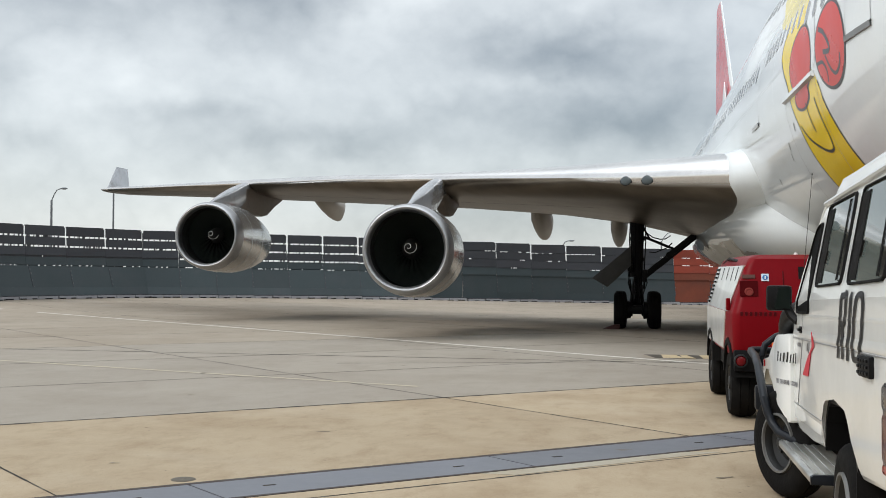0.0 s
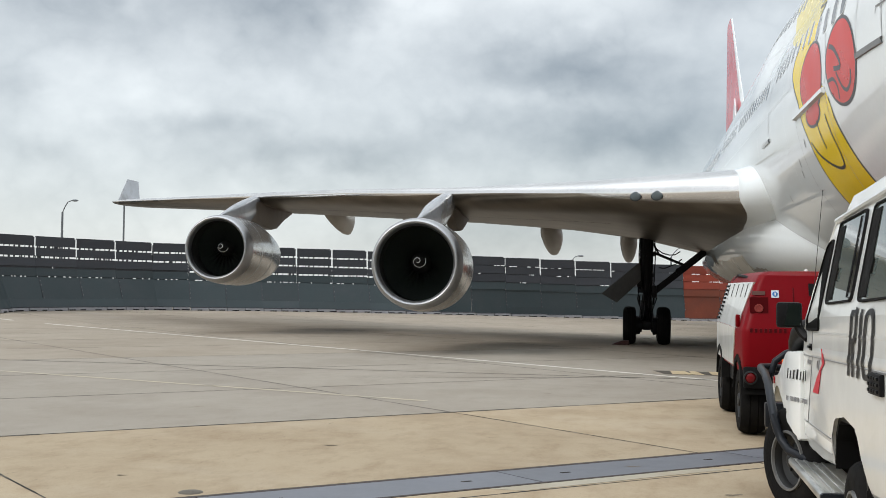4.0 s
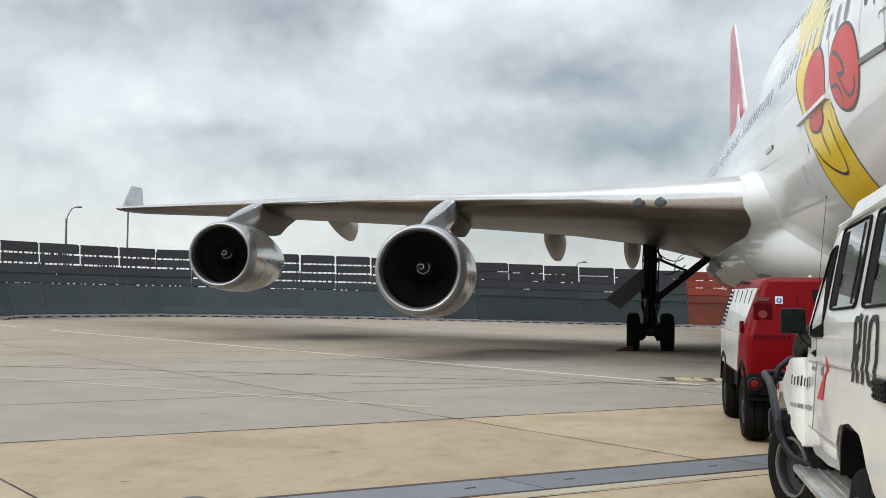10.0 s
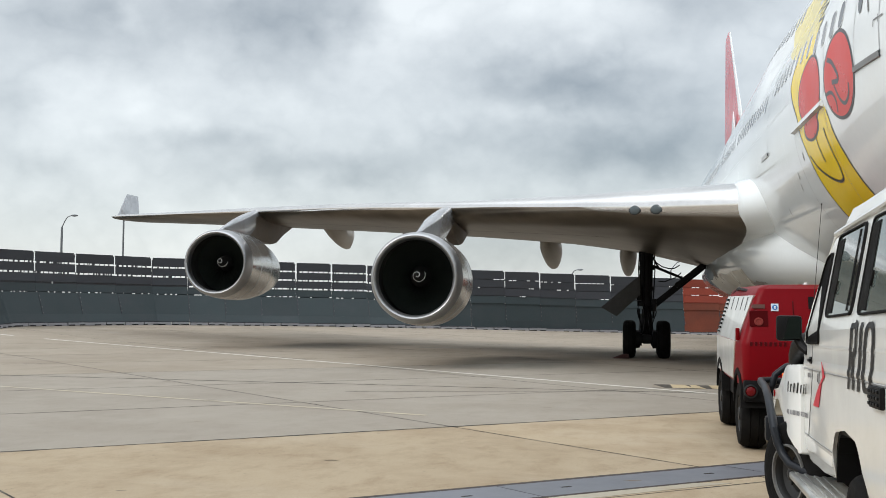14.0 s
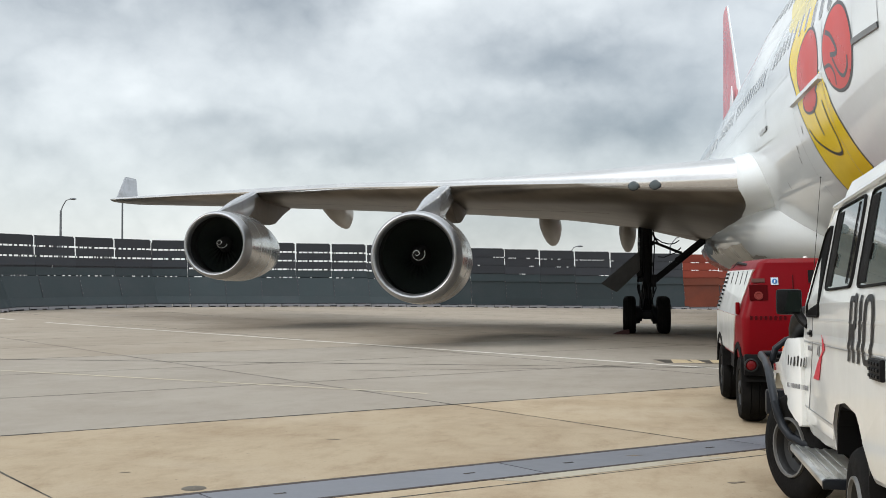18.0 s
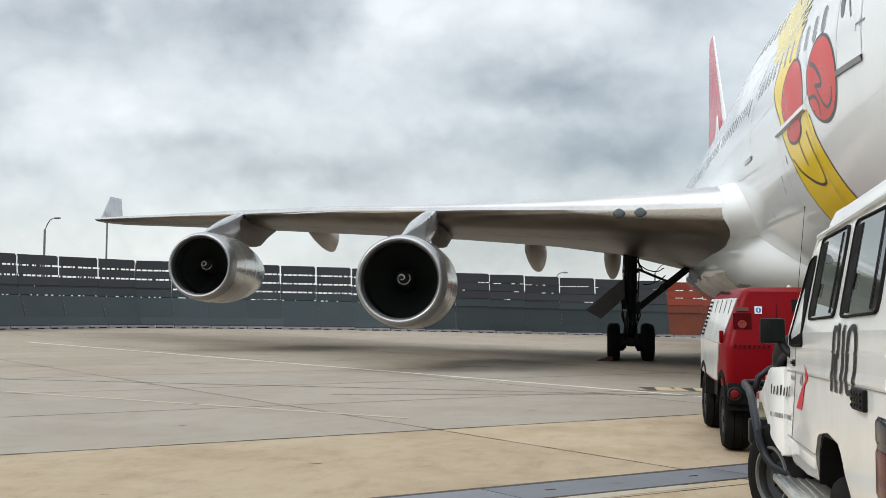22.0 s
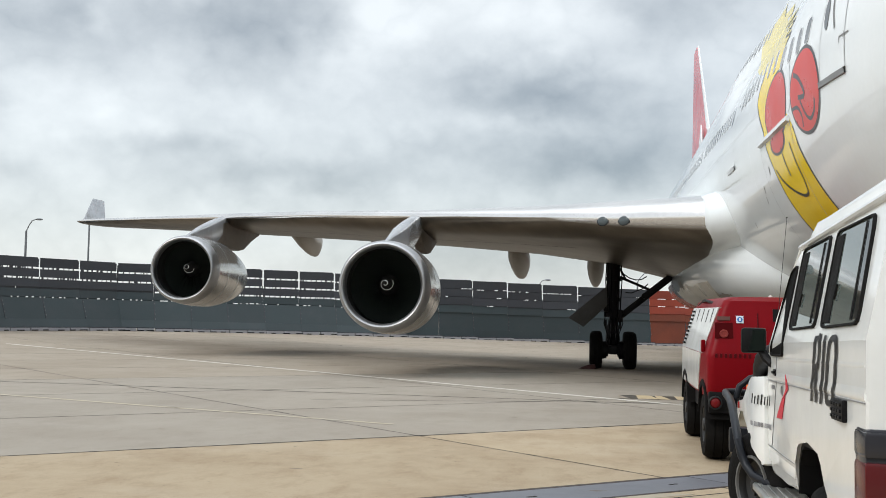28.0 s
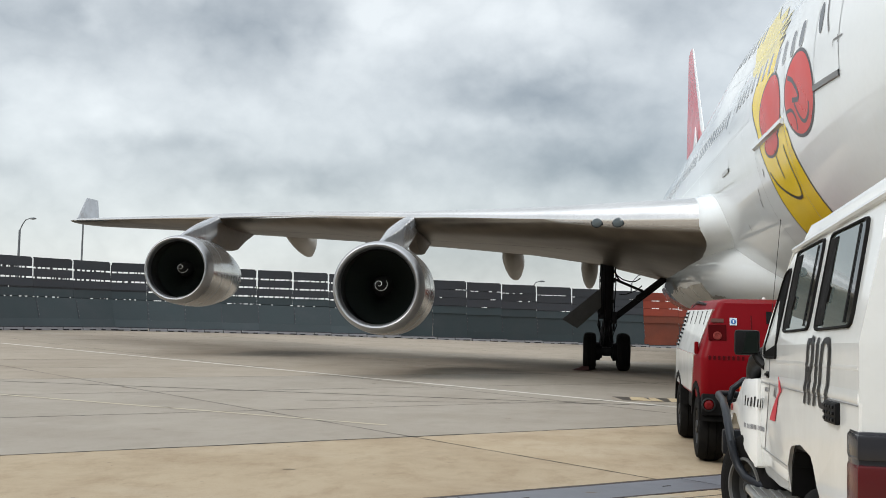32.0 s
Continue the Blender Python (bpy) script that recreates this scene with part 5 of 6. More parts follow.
        for k in range(6):
            bm = bmesh.new()
            a = k * math.tau / 6
            rod(bm, m @ Vector((0.095 * math.cos(a), 0.045, 0.095 * math.sin(a))), m @ Vector((0.095 * math.cos(a), 0.07, 0.095 * math.sin(a))), 0.012, None, 6)
            tw("wheel_nut", bm, RIMGREY, w)
        # sidewall rib and the tread's shoulder lugs
        for d, r in ((-0.126, 0.30), (-0.122, 0.355)):
            bm = bmesh.new()
            lathe(bm, [(d + 0.006, r - 0.012), (d - 0.004, r - 0.006), (d - 0.004, r + 0.006), (d + 0.006, r + 0.012)], 48, m)
            tw("sidewall_rib", bm, RUBBER, w)
    wheel(0.02, 0.0, 24, True, 0.45, 0.25)
    wheel(W - 0.02, 0.0, 24, False, 0.45, 0.25)
    wheel(0.14, -2.62, 0, True)
    wheel(W - 0.14, -2.62, 0, False)
    # lettering
    def letter(pieces):
        """Strokes on the leaning side; each is a quad (s, z), or a ring given by centre, half sizes and stroke widths."""
        bm = bmesh.new()
        def at(y, z):
            ridge = lerp_table(z, [(1.2, 0.0), (1.335, 0.0), (1.348, 0.006), (1.37, 0.005), (1.40, 0.0), (1.49, 0.0), (1.50, 0.003), (1.515, 0.0), (1.7, 0.0)])[0]
            return bm.verts.new((-0.0065 - ridge + 0.23 * max(0, z - 1.62), y + 0.38 * (1.655 - z), z))
        for p in pieces:
            if p[0] == "ring":
                _, cy, cz, hy, hz, wy, wz, a0, a1 = p
                rows = []
                for k in range(85):
                    t = radians(a0 + (a1 - a0) * k / 84)
                    c, n = math.cos(t), math.sin(t)
                    c, n = math.copysign(abs(c) ** 0.6, c), math.copysign(abs(n) ** 0.6, n)
                    rows.append([at(cy - hy * c, cz + hz * n), at(cy - (hy - wy) * c, cz + (hz - wz) * n)])
                skin(bm, rows, closed=False)
            else:
                # the stroke follows the creases of the side
                a, b, c, d = p
                cuts = [a[1]] + sorted([z for z in (1.33, 1.335, 1.348, 1.37, 1.40, 1.49, 1.50, 1.515, 1.62) if min(a[1], d[1]) < z < max(a[1], d[1])], reverse=a[1] > d[1]) + [d[1]]
                rows = []
                for z in cuts:
                    k = (z - a[1]) / (d[1] - a[1])
                    rows.append([at(a[0] + (d[0] - a[0]) * k, z), at(b[0] + (c[0] - b[0]) * k, z)])
                skin(bm, rows, closed=False)
        tp("lettering", bm, SIGNBLACK, T, "tall black letter on the side", 0)
    z0, z1 = 1.268, 1.655
    zm = 1.47
    letter([[(-2.756, z0), (-2.83, z0), (-2.83, z1), (-2.756, z1)], ("ring", -2.885, (zm + z1) / 2, 0.115, (z1 - zm) / 2 + 0.015, 0.072, 0.034, -90, 90),
            [(-2.83, z1), (-2.885, z1), (-2.885, z1 - 0.034), (-2.83, z1 - 0.034)], [(-2.83, zm + 0.019), (-2.885, zm + 0.019), (-2.885, zm - 0.015), (-2.83, zm - 0.015)], [(-2.85, zm), (-2.925, zm), (-2.995, z0), (-2.92, z0)]])
    letter([[(-3.085, z0), (-3.158, z0), (-3.158, z1), (-3.085, z1)]])
    letter([("ring", -3.385, (z0 + z1) / 2, 0.158, (z1 - z0) / 2, 0.07, 0.034, 0, 360)])

    def sticker(name, quad, mt, label=""):
        bm = bmesh.new()
        slab(bm, quad, "x", -0.006, -0.003)
        for v in bm.verts:
            v.co.x += flare(v.co.y) - 0.011 * (1.33 < v.co.z < 1.41)
        return tp(name, bm, mt, T, label, 0)
    sticker("red_emblem", [(-1.01, 1.07), (-1.31, 1.075), (-1.47, 1.25), (-1.27, 1.20)], SIGNRED, "red swept emblem")
    sticker("red_emblem", [(-1.29, 1.212), (-1.47, 1.252), (-1.63, 1.30), (-1.575, 1.40), (-1.51, 1.29)], SIGNRED, "red swept emblem")
    # script that cannot be read: two rows of slanted bars, a short one at the door handle and a faint sigil
    for k in range(7):
        y = -0.16 - 0.066 * k
        h = (1.212, 1.196, 1.204)[k % 3]
        sticker("lettering_bar", [(y, 1.128), (y - 0.022, 1.13), (y - 0.040, h), (y - 0.018, h - 0.002)], SIGNBLACK)
    for k in range(20):
        y = -0.13 - 0.0265 * k
        if k not in (3, 11):
            sticker("lettering_bar", [(y, 0.950), (y - 0.011, 0.951), (y - 0.011, 0.988), (y, 0.987)], SIGNGREY)
    for k in range(3):
        y = -0.70 - 0.07 * k
        sticker("lettering_bar", [(y, 1.268), (y - 0.045, 1.27), (y - 0.055, 1.302), (y - 0.01, 1.30)], SIGNGREY)
    for y, z, h in ((-1.22, 1.25, 0.06), (-1.30, 1.24, 0.08)):
        sticker("lettering_bar", [(y, z), (y - 0.035, z + 0.005), (y - 0.065, z + h), (y - 0.03, z + h)], SIGNGREY)


build_truck()

# ---- tow tractor ----
TUG = thing("tow_tractor", (-3.4, 10.7, 0), "low red and white aircraft tow tractor on large black tyres", "tow tractor")
TUG_AT = Matrix.Translation((-4.49, 8.6, 0)) @ Matrix.Rotation(radians(1.5), 4, "Z") @ Matrix.Translation((4.52, -8.6, 0))
TUG_AT = Matrix.Translation((-4.55, 12.3, 0)) @ Matrix.Rotation(radians(-1.1), 4, "Z") @ Matrix.Translation((4.55, -12.3, 0)) @ TUG_AT


def gp(name, bm, material, parent, label="", smooth=40):
    bm.transform(TUG_AT)
    return part(name, bm, material, parent, label, smooth)


NUMBER = plain("dark_number_paint", (0.07, 0.004, 0.006), 0.6, spec=0.1)
TAILRED = plain("dim_red_lens", (0.16, 0.008, 0.01), 0.2, spec=0.3)


def build_tug():
    T = TUG

    def ring(bm, z, l, r, a, b, rad=0.10):
        pts = []
        for cx, cy, s in ((l + rad, a + rad, 180), (r - rad, a + rad, 270), (r - rad, b - rad, 0), (l + rad, b - rad, 90)):
            for k in range(4):
                t = radians(s + 30 * k)
                pts.append(bm.verts.new((cx + rad * math.cos(t), cy + rad * math.sin(t), z)))
        return pts
    bm = bmesh.new()
    skin(bm, [ring(bm, *q) for q in ((0.80, -4.54, -2.2, 8.58, 12.3), (0.9, -4.56, -2.18, 8.56, 12.35), (1.33, -4.57, -2.17, 8.55, 12.38), (1.37, -4.56, -2.18, 8.56, 12.38), (1.93, -4.40, -2.34, 8.72, 12.2), (2.035, -4.35, -2.39, 8.75, 12.1), (2.085, -4.27, -2.47, 8.83, 12.0), (2.10, -3.8, -2.95, 9.3, 11.7))], True)
    gp("body", bm, RED, T, "red painted bodywork")
    # white side panels above and below the waist
    for nm, za, zb, xa, xb, ya, yb in (("side_panel", 0.84, 1.348, -4.562, -4.576, 9.75, 9.35), ("side_panel", 1.354, 1.95, -4.564, -4.402, 9.25, 8.78)):
        bm = bmesh.new()
        v = [bm.verts.new(p) for p in ((xa - 0.006, ya, za), (xb - 0.006, yb, zb), (xb - 0.006, 12.16, zb), (xa - 0.006, 12.28, za), (xa + 0.03, ya, za), (xb + 0.03, yb, zb), (xb + 0.03, 12.16, zb), (xa + 0.03, 12.28, za))]
        for f in ((0, 1, 2, 3), (7, 6, 5, 4), (0, 4, 5, 1), (1, 5, 6, 2), (2, 6, 7, 3), (3, 7, 4, 0)):
            bm.faces.new([v[i] for i in f])
        gp(nm, bm, CARWHITE, T, "white side panel", 0)
    # dark latches and a row of cooling slots on the white side
    for y in (9.3, 9.85, 10.45, 11.1, 11.7):
        bm = bmesh.new()
        box(bm, (-4.432, y, 1.84), (0.02, 0.045, 0.19), 0.006, Matrix.Rotation(radians(15), 3, "Y"))
        gp("latch", bm, BLACKPLASTIC, T, "black panel latch")
    for k in range(9):
        bm = bmesh.new()
        box(bm, (-4.575 + 0.018 * k, 11.95, 1.42 + 0.06 * k), (0.02, 0.34, 0.028), 0.004)
        gp("cooling_slot", bm, BLACKPLASTIC, T)
    # bumper and lamps at the near end
    bm = bmesh.new()
    box(bm, (-3.37, 8.62, 0.76), (2.36, 0.16, 0.27), 0.03)
    bump = gp("bumper", bm, BLACKPLASTIC, T, "black bumper")
    for x in (-4.47, -2.25):
        bm = bmesh.new()
        lathe(bm, [(0.0, 0.085), (-0.03, 0.085), (-0.035, 0.07), (-0.02, 0.065)], 24, Matrix.Translation((x, 8.535, 0.76)))
        gp("lamp_rim", bm, RIMGREY, bump, "metal lamp ring")
        bm = bmesh.new()
        bmesh.ops.create_uvsphere(bm, u_segments=16, v_segments=8, radius=0.066, matrix=Matrix.Translation((x, 8.525, 0.76)) @ Matrix.Diagonal((1, 0.4, 1, 1)))
        gp("lamp_lens", bm, TAILRED, bump, "round red lamp lens")
    # near-face fittings: recess with a round badge, sign, hatch, number bars
    def on_face(name, x, z, w, h, mt, out=0.004, label="", bevel=0.0, depth=0.012):
        """A plate on the sloping near face."""
        k = (z - 1.37) / 0.56 if z > 1.37 else 0
        y = (8.56 + 0.16 * k) if z > 1.37 else 8.555
        a = radians(-16 if z > 1.37 else 0)
        bm = bmesh.new()
        box(bm, (x, y - out, z), (w, depth, h), bevel, Matrix.Rotation(a, 3, "X"))
        return gp(name, bm, mt, T, label)
    on_face("sign_plate", -4.16, 1.80, 0.09, 0.095, plain("pale_blue_sign", (0.65, 0.72, 0.8), 0.4), 0.004, "small white and blue sign")
    bm = bmesh.new()
    lathe(bm, [(0.0, 0.033), (-0.004, 0.033), (-0.005, 0.002)], 24, Matrix.Translation((-4.16, 8.56 + 0.16 * 0.43 / 0.56 - 0.011, 1.80)) @ Matrix.Rotation(radians(-16), 4, "X"))
    gp("sign_disc", bm, plain("blue_sign_disc", (0.03, 0.16, 0.42), 0.4), T)
    on_face("sign_mark", -4.16, 1.80, 0.015, 0.036, plain("white_sign_mark", (0.8, 0.8, 0.8), 0.4), 0.018)
    # flat plate whose dark red paints in the recess's shade
    on_face("hatch_recess", -4.36, 1.66, 0.22, 0.20, plain("shaded_red_recess", (0.06, 0.002, 0.003), 0.7, spec=0.05), 0.002, "flat hatch plate, dark as a shaded recess")
    bm = bmesh.new()
    lathe(bm, [(0.0, 0.055), (-0.010, 0.052), (-0.012, 0.034), (-0.006, 0.030), (-0.006, 0.002)], 28, Matrix.Translation((-4.36, 8.56 + 0.16 * 0.25 / 0.56 - 0.008, 1.62)) @ Matrix.Rotation(radians(-16), 4, "X"))
    gp("badge", bm, plain("dull_red_badge", (0.20, 0.035, 0.03), 0.6, spec=0.1), T, "round dull red badge")
    on_face("name_plate", -4.36, 1.81, 0.16, 0.05, plain("dark_brown_plate", (0.09, 0.03, 0.02), 0.5), 0.003)
    on_face("hatch_slot", -3.72, 1.86, 0.07, 0.16, BLACKPLASTIC, 0.003, "dark slot")
    on_face("panel_seam", -3.94, 1.64, 0.012, 0.50, NUMBER, 0.001)
    on_face("rear_window", -3.52, 1.69, 0.30, 0.44, BLACKPLASTIC, 0.004, "dark rounded window", 0.05, 0.03)
    for k in range(8):
        on_face("lettering_bar", -4.46 + 0.058 * k, 1.345, 0.03, 0.05, NUMBER, 0.003)
    # red box that stands for the upright handle on the side
    bm = bmesh.new()
    box(bm, (-4.575, 9.05, 1.45), (0.05, 0.10, 0.16), 0.015)
    gp("side_handle", bm, RED, T, "red upright side handle")
    # beacon, cable and lifting eye on the top
    bm = bmesh.new()
    lathe(bm, [(-0.02, 0.03), (0.015, 0.03), (0.035, 0.02), (0.04, 0.001)], 16, TUG_AT.inverted() @ Matrix.Translation((-3.72, 9.4, 2.09)) @ Matrix.Rotation(radians(90), 4, "X"))
    gp("beacon", bm, plain("pale_beacon_glass", (0.7, 0.7, 0.66), 0.2), T, "pale round beacon")
    bm = bmesh.new()
    tube(bm, [(-4.30, 9.6, 1.99), (-4.36, 10.1, 2.03), (-4.38, 10.8, 2.06), (-4.34, 11.4, 2.05), (-4.36, 11.9, 1.97)], 0.02, 8)
    gp("cable", bm, BLACKPLASTIC, T, "black cable on the roof")
    # tyres
    for y in (9.10, 11.72):
        for x, s in ((-4.40, 1), (-2.34, -1)):
            m = Matrix.Translation((x, y, 0.43)) @ Matrix.Rotation(radians(90 * s), 4, "Z")
            bm = bmesh.new()
            lathe(bm, wheel_profile(0.43, 0.34, 0.22), 40, m)
            w = gp("wheel", bm, RUBBER, T, "large black tyre")
            bm = bmesh.new()
            lathe(bm, [(0.12, 0.23), (0.15, 0.22), (0.10, 0.17), (0.09, 0.10), (0.16, 0.08), (0.17, 0.01)], 28, m)
            gp("rim", bm, RIMGREY, w, "grey steel rim")
            bm = bmesh.new()
            pr = [(y - 0.52, 0.55), (y - 0.46, 0.78), (y - 0.3, 0.95), (y, 1.02), (y + 0.3, 0.95), (y + 0.46, 0.78), (y + 0.52, 0.55), (y + 0.45, 0.55), (y + 0.40, 0.74), (y + 0.26, 0.88), (y, 0.95), (y - 0.26, 0.88), (y - 0.40, 0.74), (y - 0.45, 0.55)]
            slab(bm, pr, "x", x - 0.18 if s > 0 else x - 0.12, x + 0.12 if s > 0 else x + 0.18)
            gp("wheel_arch", bm, RUBBER, T, "", 0)
    bm = bmesh.new()
    box(bm, (-3.37, 10.5, 0.62), (1.6, 3.6, 0.42), 0.03)
    box(bm, (-3.37, 10.5, 0.70), (2.2, 1.3, 0.3), 0.02)
    gp("underframe", bm, GEAR, T, "dark underframe")


build_tug()

# ---- unseen wall added behind the camera: closes the apron, pale to brighten the hull ----
bm = bmesh.new()
box(bm, (0, -24, 5.0), (150, 0.6, 10.0))
single("wall_unseen", bm, mat("unseen_wall_cladding", (0.42, 0.42, 0.40), 0.6, 0, 0.1, 0.4, 8), "plain pale unseen wall added to brighten the hull", "wall", kind="structure", smooth=0)

# ---- small things on the apron ----
bm = bmesh.new()
slab(bm, [(-6.62, 0.0), (-6.05, 0.0), (-6.08, 0.15), (-6.30, 0.13), (-6.52, 0.05)], "y", 30.40, 30.72, 0.012)
single("wheel_chock", bm, mat("dull_red_rubber", (0.05, 0.014, 0.012), 0.7, 0, 0.2, 4, 30), "dull red rubber wheel chock before the aircraft tyre", "wheel chock")


def street_lamp(x, y, top, reach, label):
    t = thing("street_lamp", (x, y, ground_z(x, y)), label, "street lamp", "street lamps beyond the fence")
    z0 = ground_z(x, y)
    bm = bmesh.new()
    rod(bm, (x, y, z0), (x, y, top - 1.0), 0.14, 0.09, 12)
    part("post", bm, LAMPPOST, t)
    bm = bmesh.new()
    tube(bm, [(x, y, top - 1.05), (x + 0.25 * reach, y, top - 0.5), (x + 0.5 * reach, y, top - 0.12), (x + 0.8 * reach, y, top), (x + reach, y, top + 0.02)], 0.05, 8)
    part("arm", bm, LAMPPOST, t)
    bm = bmesh.new()
    bmesh.ops.create_uvsphere(bm, u_segments=12, v_segments=8, radius=1, matrix=Matrix.Translation((x + reach * 1.18, y, top + 0.02)) @ Matrix.Diagonal((0.34, 0.18, 0.10, 1)))
    part("lamp_head", bm, LAMPPOST, t, "flat lamp head")


LAMPPOST = mat("galvanised_lamp_post", (0.16, 0.17, 0.18), 0.5, 0.5, 0.1, 2, 20)
street_lamp(-56.2, 83.2, 9.0, 1.0, "tall grey street lamp with a curved arm")
street_lamp(-1.8, 117.0, 6.4, 1.4, "distant grey street lamp with a curved arm")
street_lamp(-12.9, 115.3, 5.35, 1.0, "distant low street lamp with a curved arm")
bm = bmesh.new()
rod(bm, (-49.3, 81.2, ground_z(-49.3, 81.2)), (-49.3, 81.2, 9.6), 0.09, 0.07, 10)
single("slim_pole", bm, LAMPPOST, "slim grey steel pole beyond the fence", "pole")


# ---- blast fence ----
DULLORANGE = mat("dusty_orange_fence_sheet", (0.17, 0.048, 0.028), 0.6, 0.0, 0.2, 0.6, 10, stain=(0.09, 0.05, 0.04), stain_amount=0.6, spec=0.2)


def build_fence():
    pts = [Vector((x, y, 0)) for x, y in FENCE_LINE]
    run = [0.0]
    for a, b in zip(pts, pts[1:]):
        run.append(run[-1] + (b - a).length)

    def at(s):
        for i in range(len(run) - 1):
            if s <= run[i + 1]:
                return pts[i].lerp(pts[i + 1], (s - run[i]) / (run[i + 1] - run[i]))
        return pts[-1]
    rng = random.Random(5)
    # bays get a little wider along the line
    edges = [1.6, 4.33, 7.01, 9.94, 12.72, 15.52, 17.75, 20.04, 22.39, 24.83, 27.26, 29.73, 32.17, 34.67, 37.21, 39.88, 42.69, 45.52, 48.46, 51.35]
    while edges[-1] + 6 < run[-1]:
        edges.append(edges[-1] + 3.03)
    for s, e in zip(edges, edges[1:]):
        pitch = e - s
        a, b = at(s), at(s + pitch)
        d = (b - a).normalized()
        n = Vector((d.y, -d.x, 0))
        z0 = ground_z((a.x + b.x) / 2, (a.y + b.y) / 2)
        c = (a + b) / 2 + Vector((0, 0, z0))
        rot = Matrix((d, n, Vector((0, 0, 1)))).transposed()
        orange = s > 54.0
        far = a.x > -20
        t = thing("blast_fence_panel", c, "orange steel blast fence bay of horizontal slats" if orange else "dark grey steel blast fence bay of horizontal slats", "fence", "blast fence bays")

        def fp(name, lo, hi, lean_lo, lean_hi, w, mt, th=0.05, dx=0.0, label=""):
            bm = bmesh.new()
            v = []
            for z, l in ((lo, lean_lo), (hi, lean_hi)):
                for x in (-w / 2 + dx, w / 2 + dx):
                    for e in (0, -th):
                        v.append(bm.verts.new(c + rot @ Vector((x, l + e, z))))
            for f in ((0, 2, 6, 4), (1, 5, 7, 3), (0, 4, 5, 1), (2, 3, 7, 6), (0, 1, 3, 2), (4, 6, 7, 5)):
                bm.faces.new([v[i] for i in f])
            return part(name, bm, mt, t, label, 0)
        hi_mat = FENCEORANGE if orange else FENCEDARK
        lo_mat = DULLORANGE if orange else FENCE
        wv = pitch - (0.11 if not far or rng.random() < 0.45 else 0.03)
        rows = [(3.60, 4.08), (3.03, 3.50), (2.46, 2.93), (1.90, 2.36)]
        for k, (lo, hi) in enumerate(rows):
            fp("slat", lo - (0.05 if far else -0.01 if k == 3 else 0.0), hi, 0.10 * k * 0.6, 0.06 * k * 0.5, wv if k < 2 else pitch - 0.02, hi_mat if k < 3 else lo_mat, 0.04, 0.0)
            # cleats behind the slats close the gap below in uneven stretches
            shut = (0.62, 0.72, 0.84, 0.94)[k] if far else (0.10, 0.10, 0.96 if c.x < -33.5 or s > 16 and rng.random() < 0.3 else 0.15, 0.72)[k]
            x = -pitch / 2 + 0.02
            while x < pitch / 2 - 0.05:
                w = (0.05 + 0.45 * rng.random()) * (1.6 if shut > 0.4 else 0.3)
                w = min(0.04 + 0.14 * rng.random() if k == 3 else w, pitch / 2 - x)
                if rng.random() < shut:
                    fp("cleat", lo - 0.12, lo + 0.03, 0.06 * k - 0.045, 0.06 * k - 0.045, w, hi_mat if k < 3 else lo_mat, 0.03, x + w / 2)
                x += w
        fp("cap_rail", 4.08, 4.15, 0.0, 0.0, pitch - 0.2, hi_mat, 0.10, -0.03)
        lf = 0.45 if far else 1.25
        fp("lower_sheet", 0.62, 1.86, 0.62 * lf, 0.26 * lf, pitch - 0.012, lo_mat, 0.04)
        fp("sheet_seam", 0.66, 1.86, 0.62 * lf + 0.012, 0.26 * lf + 0.012, 0.05, FENCEDARK, 0.03, -pitch / 2 + 0.02)
        for q in range(4):
            zz = 0.70 + 0.28 * q + 0.15 * rng.random()
            lz = (0.62 + (0.26 - 0.62) * (zz - 0.62) / 1.24) * lf + 0.02
            fp("fixing_plate", zz, zz + 0.04 + 0.06 * rng.random(), lz, lz - 0.01, 0.035, FIXING, 0.02, -pitch / 2 + 0.06)
        fp("foot_sheet", 0.17, 0.66, 0.80 * lf, 0.62 * lf, pitch - 0.012, lo_mat, 0.04)
        for dx in (-0.25, 0.25):
            fp("kerb_block", 0.0, 0.16, 1.18, 1.14, pitch * (0.44 + 0.05 * rng.random()), KERB, 0.30, dx * pitch)
        # dark strip put in as the shadow gap over the kerb blocks
        fp("kerb_rail", 0.165, 0.215, 1.05, 1.05, pitch, FENCEDARK, 0.10)
        # dark dashes along the kerb's foot
        for dx in (-0.32, 0.0, 0.32):
            fp("kerb_dash", 0.0, 0.06, 1.21, 1.21, pitch * (0.10 + 0.12 * rng.random()), GEAR, 0.05, (dx + 0.1 * rng.random()) * pitch)
        for x in (-1.05, 0.0, 1.05):
            bm = bmesh.new()
            bar(bm, c + rot @ Vector((x, -0.12, 0.0)), c + rot @ Vector((x, -0.12, 4.0)), 0.07, 0.07)
            part("post", bm, FENCEDARK, t, "", 0)
        for x in (-0.72, -0.36, 0.36, 0.72):
            bm = bmesh.new()
            bar(bm, c + rot @ Vector((x, -0.1, 2.0)), c + rot @ Vector((x, -0.1, 3.9)), 0.04, 0.03)
            part("strap", bm, FENCEDARK, t, "", 0)


build_fence()

# ---- apron slabs, markings and trench ----
D1, D2 = Vector((0.772, 0.636, 0)).normalized(), Vector((-0.737, 0.676, 0)).normalized()
ORIGIN = Vector((-8.55, 10.3, 0))
CROSS = 6.87
ROWS = [-14.4, -10.0, -5.6, -5.33, -4.53, 0.0] + [4.37 * k for k in range(1, 22)]


def apron(a, b, lift=0.0):
    p = ORIGIN + a * D1 + b * D2
    return Vector((p.x, p.y, ground_z(p.x, p.y) + lift))


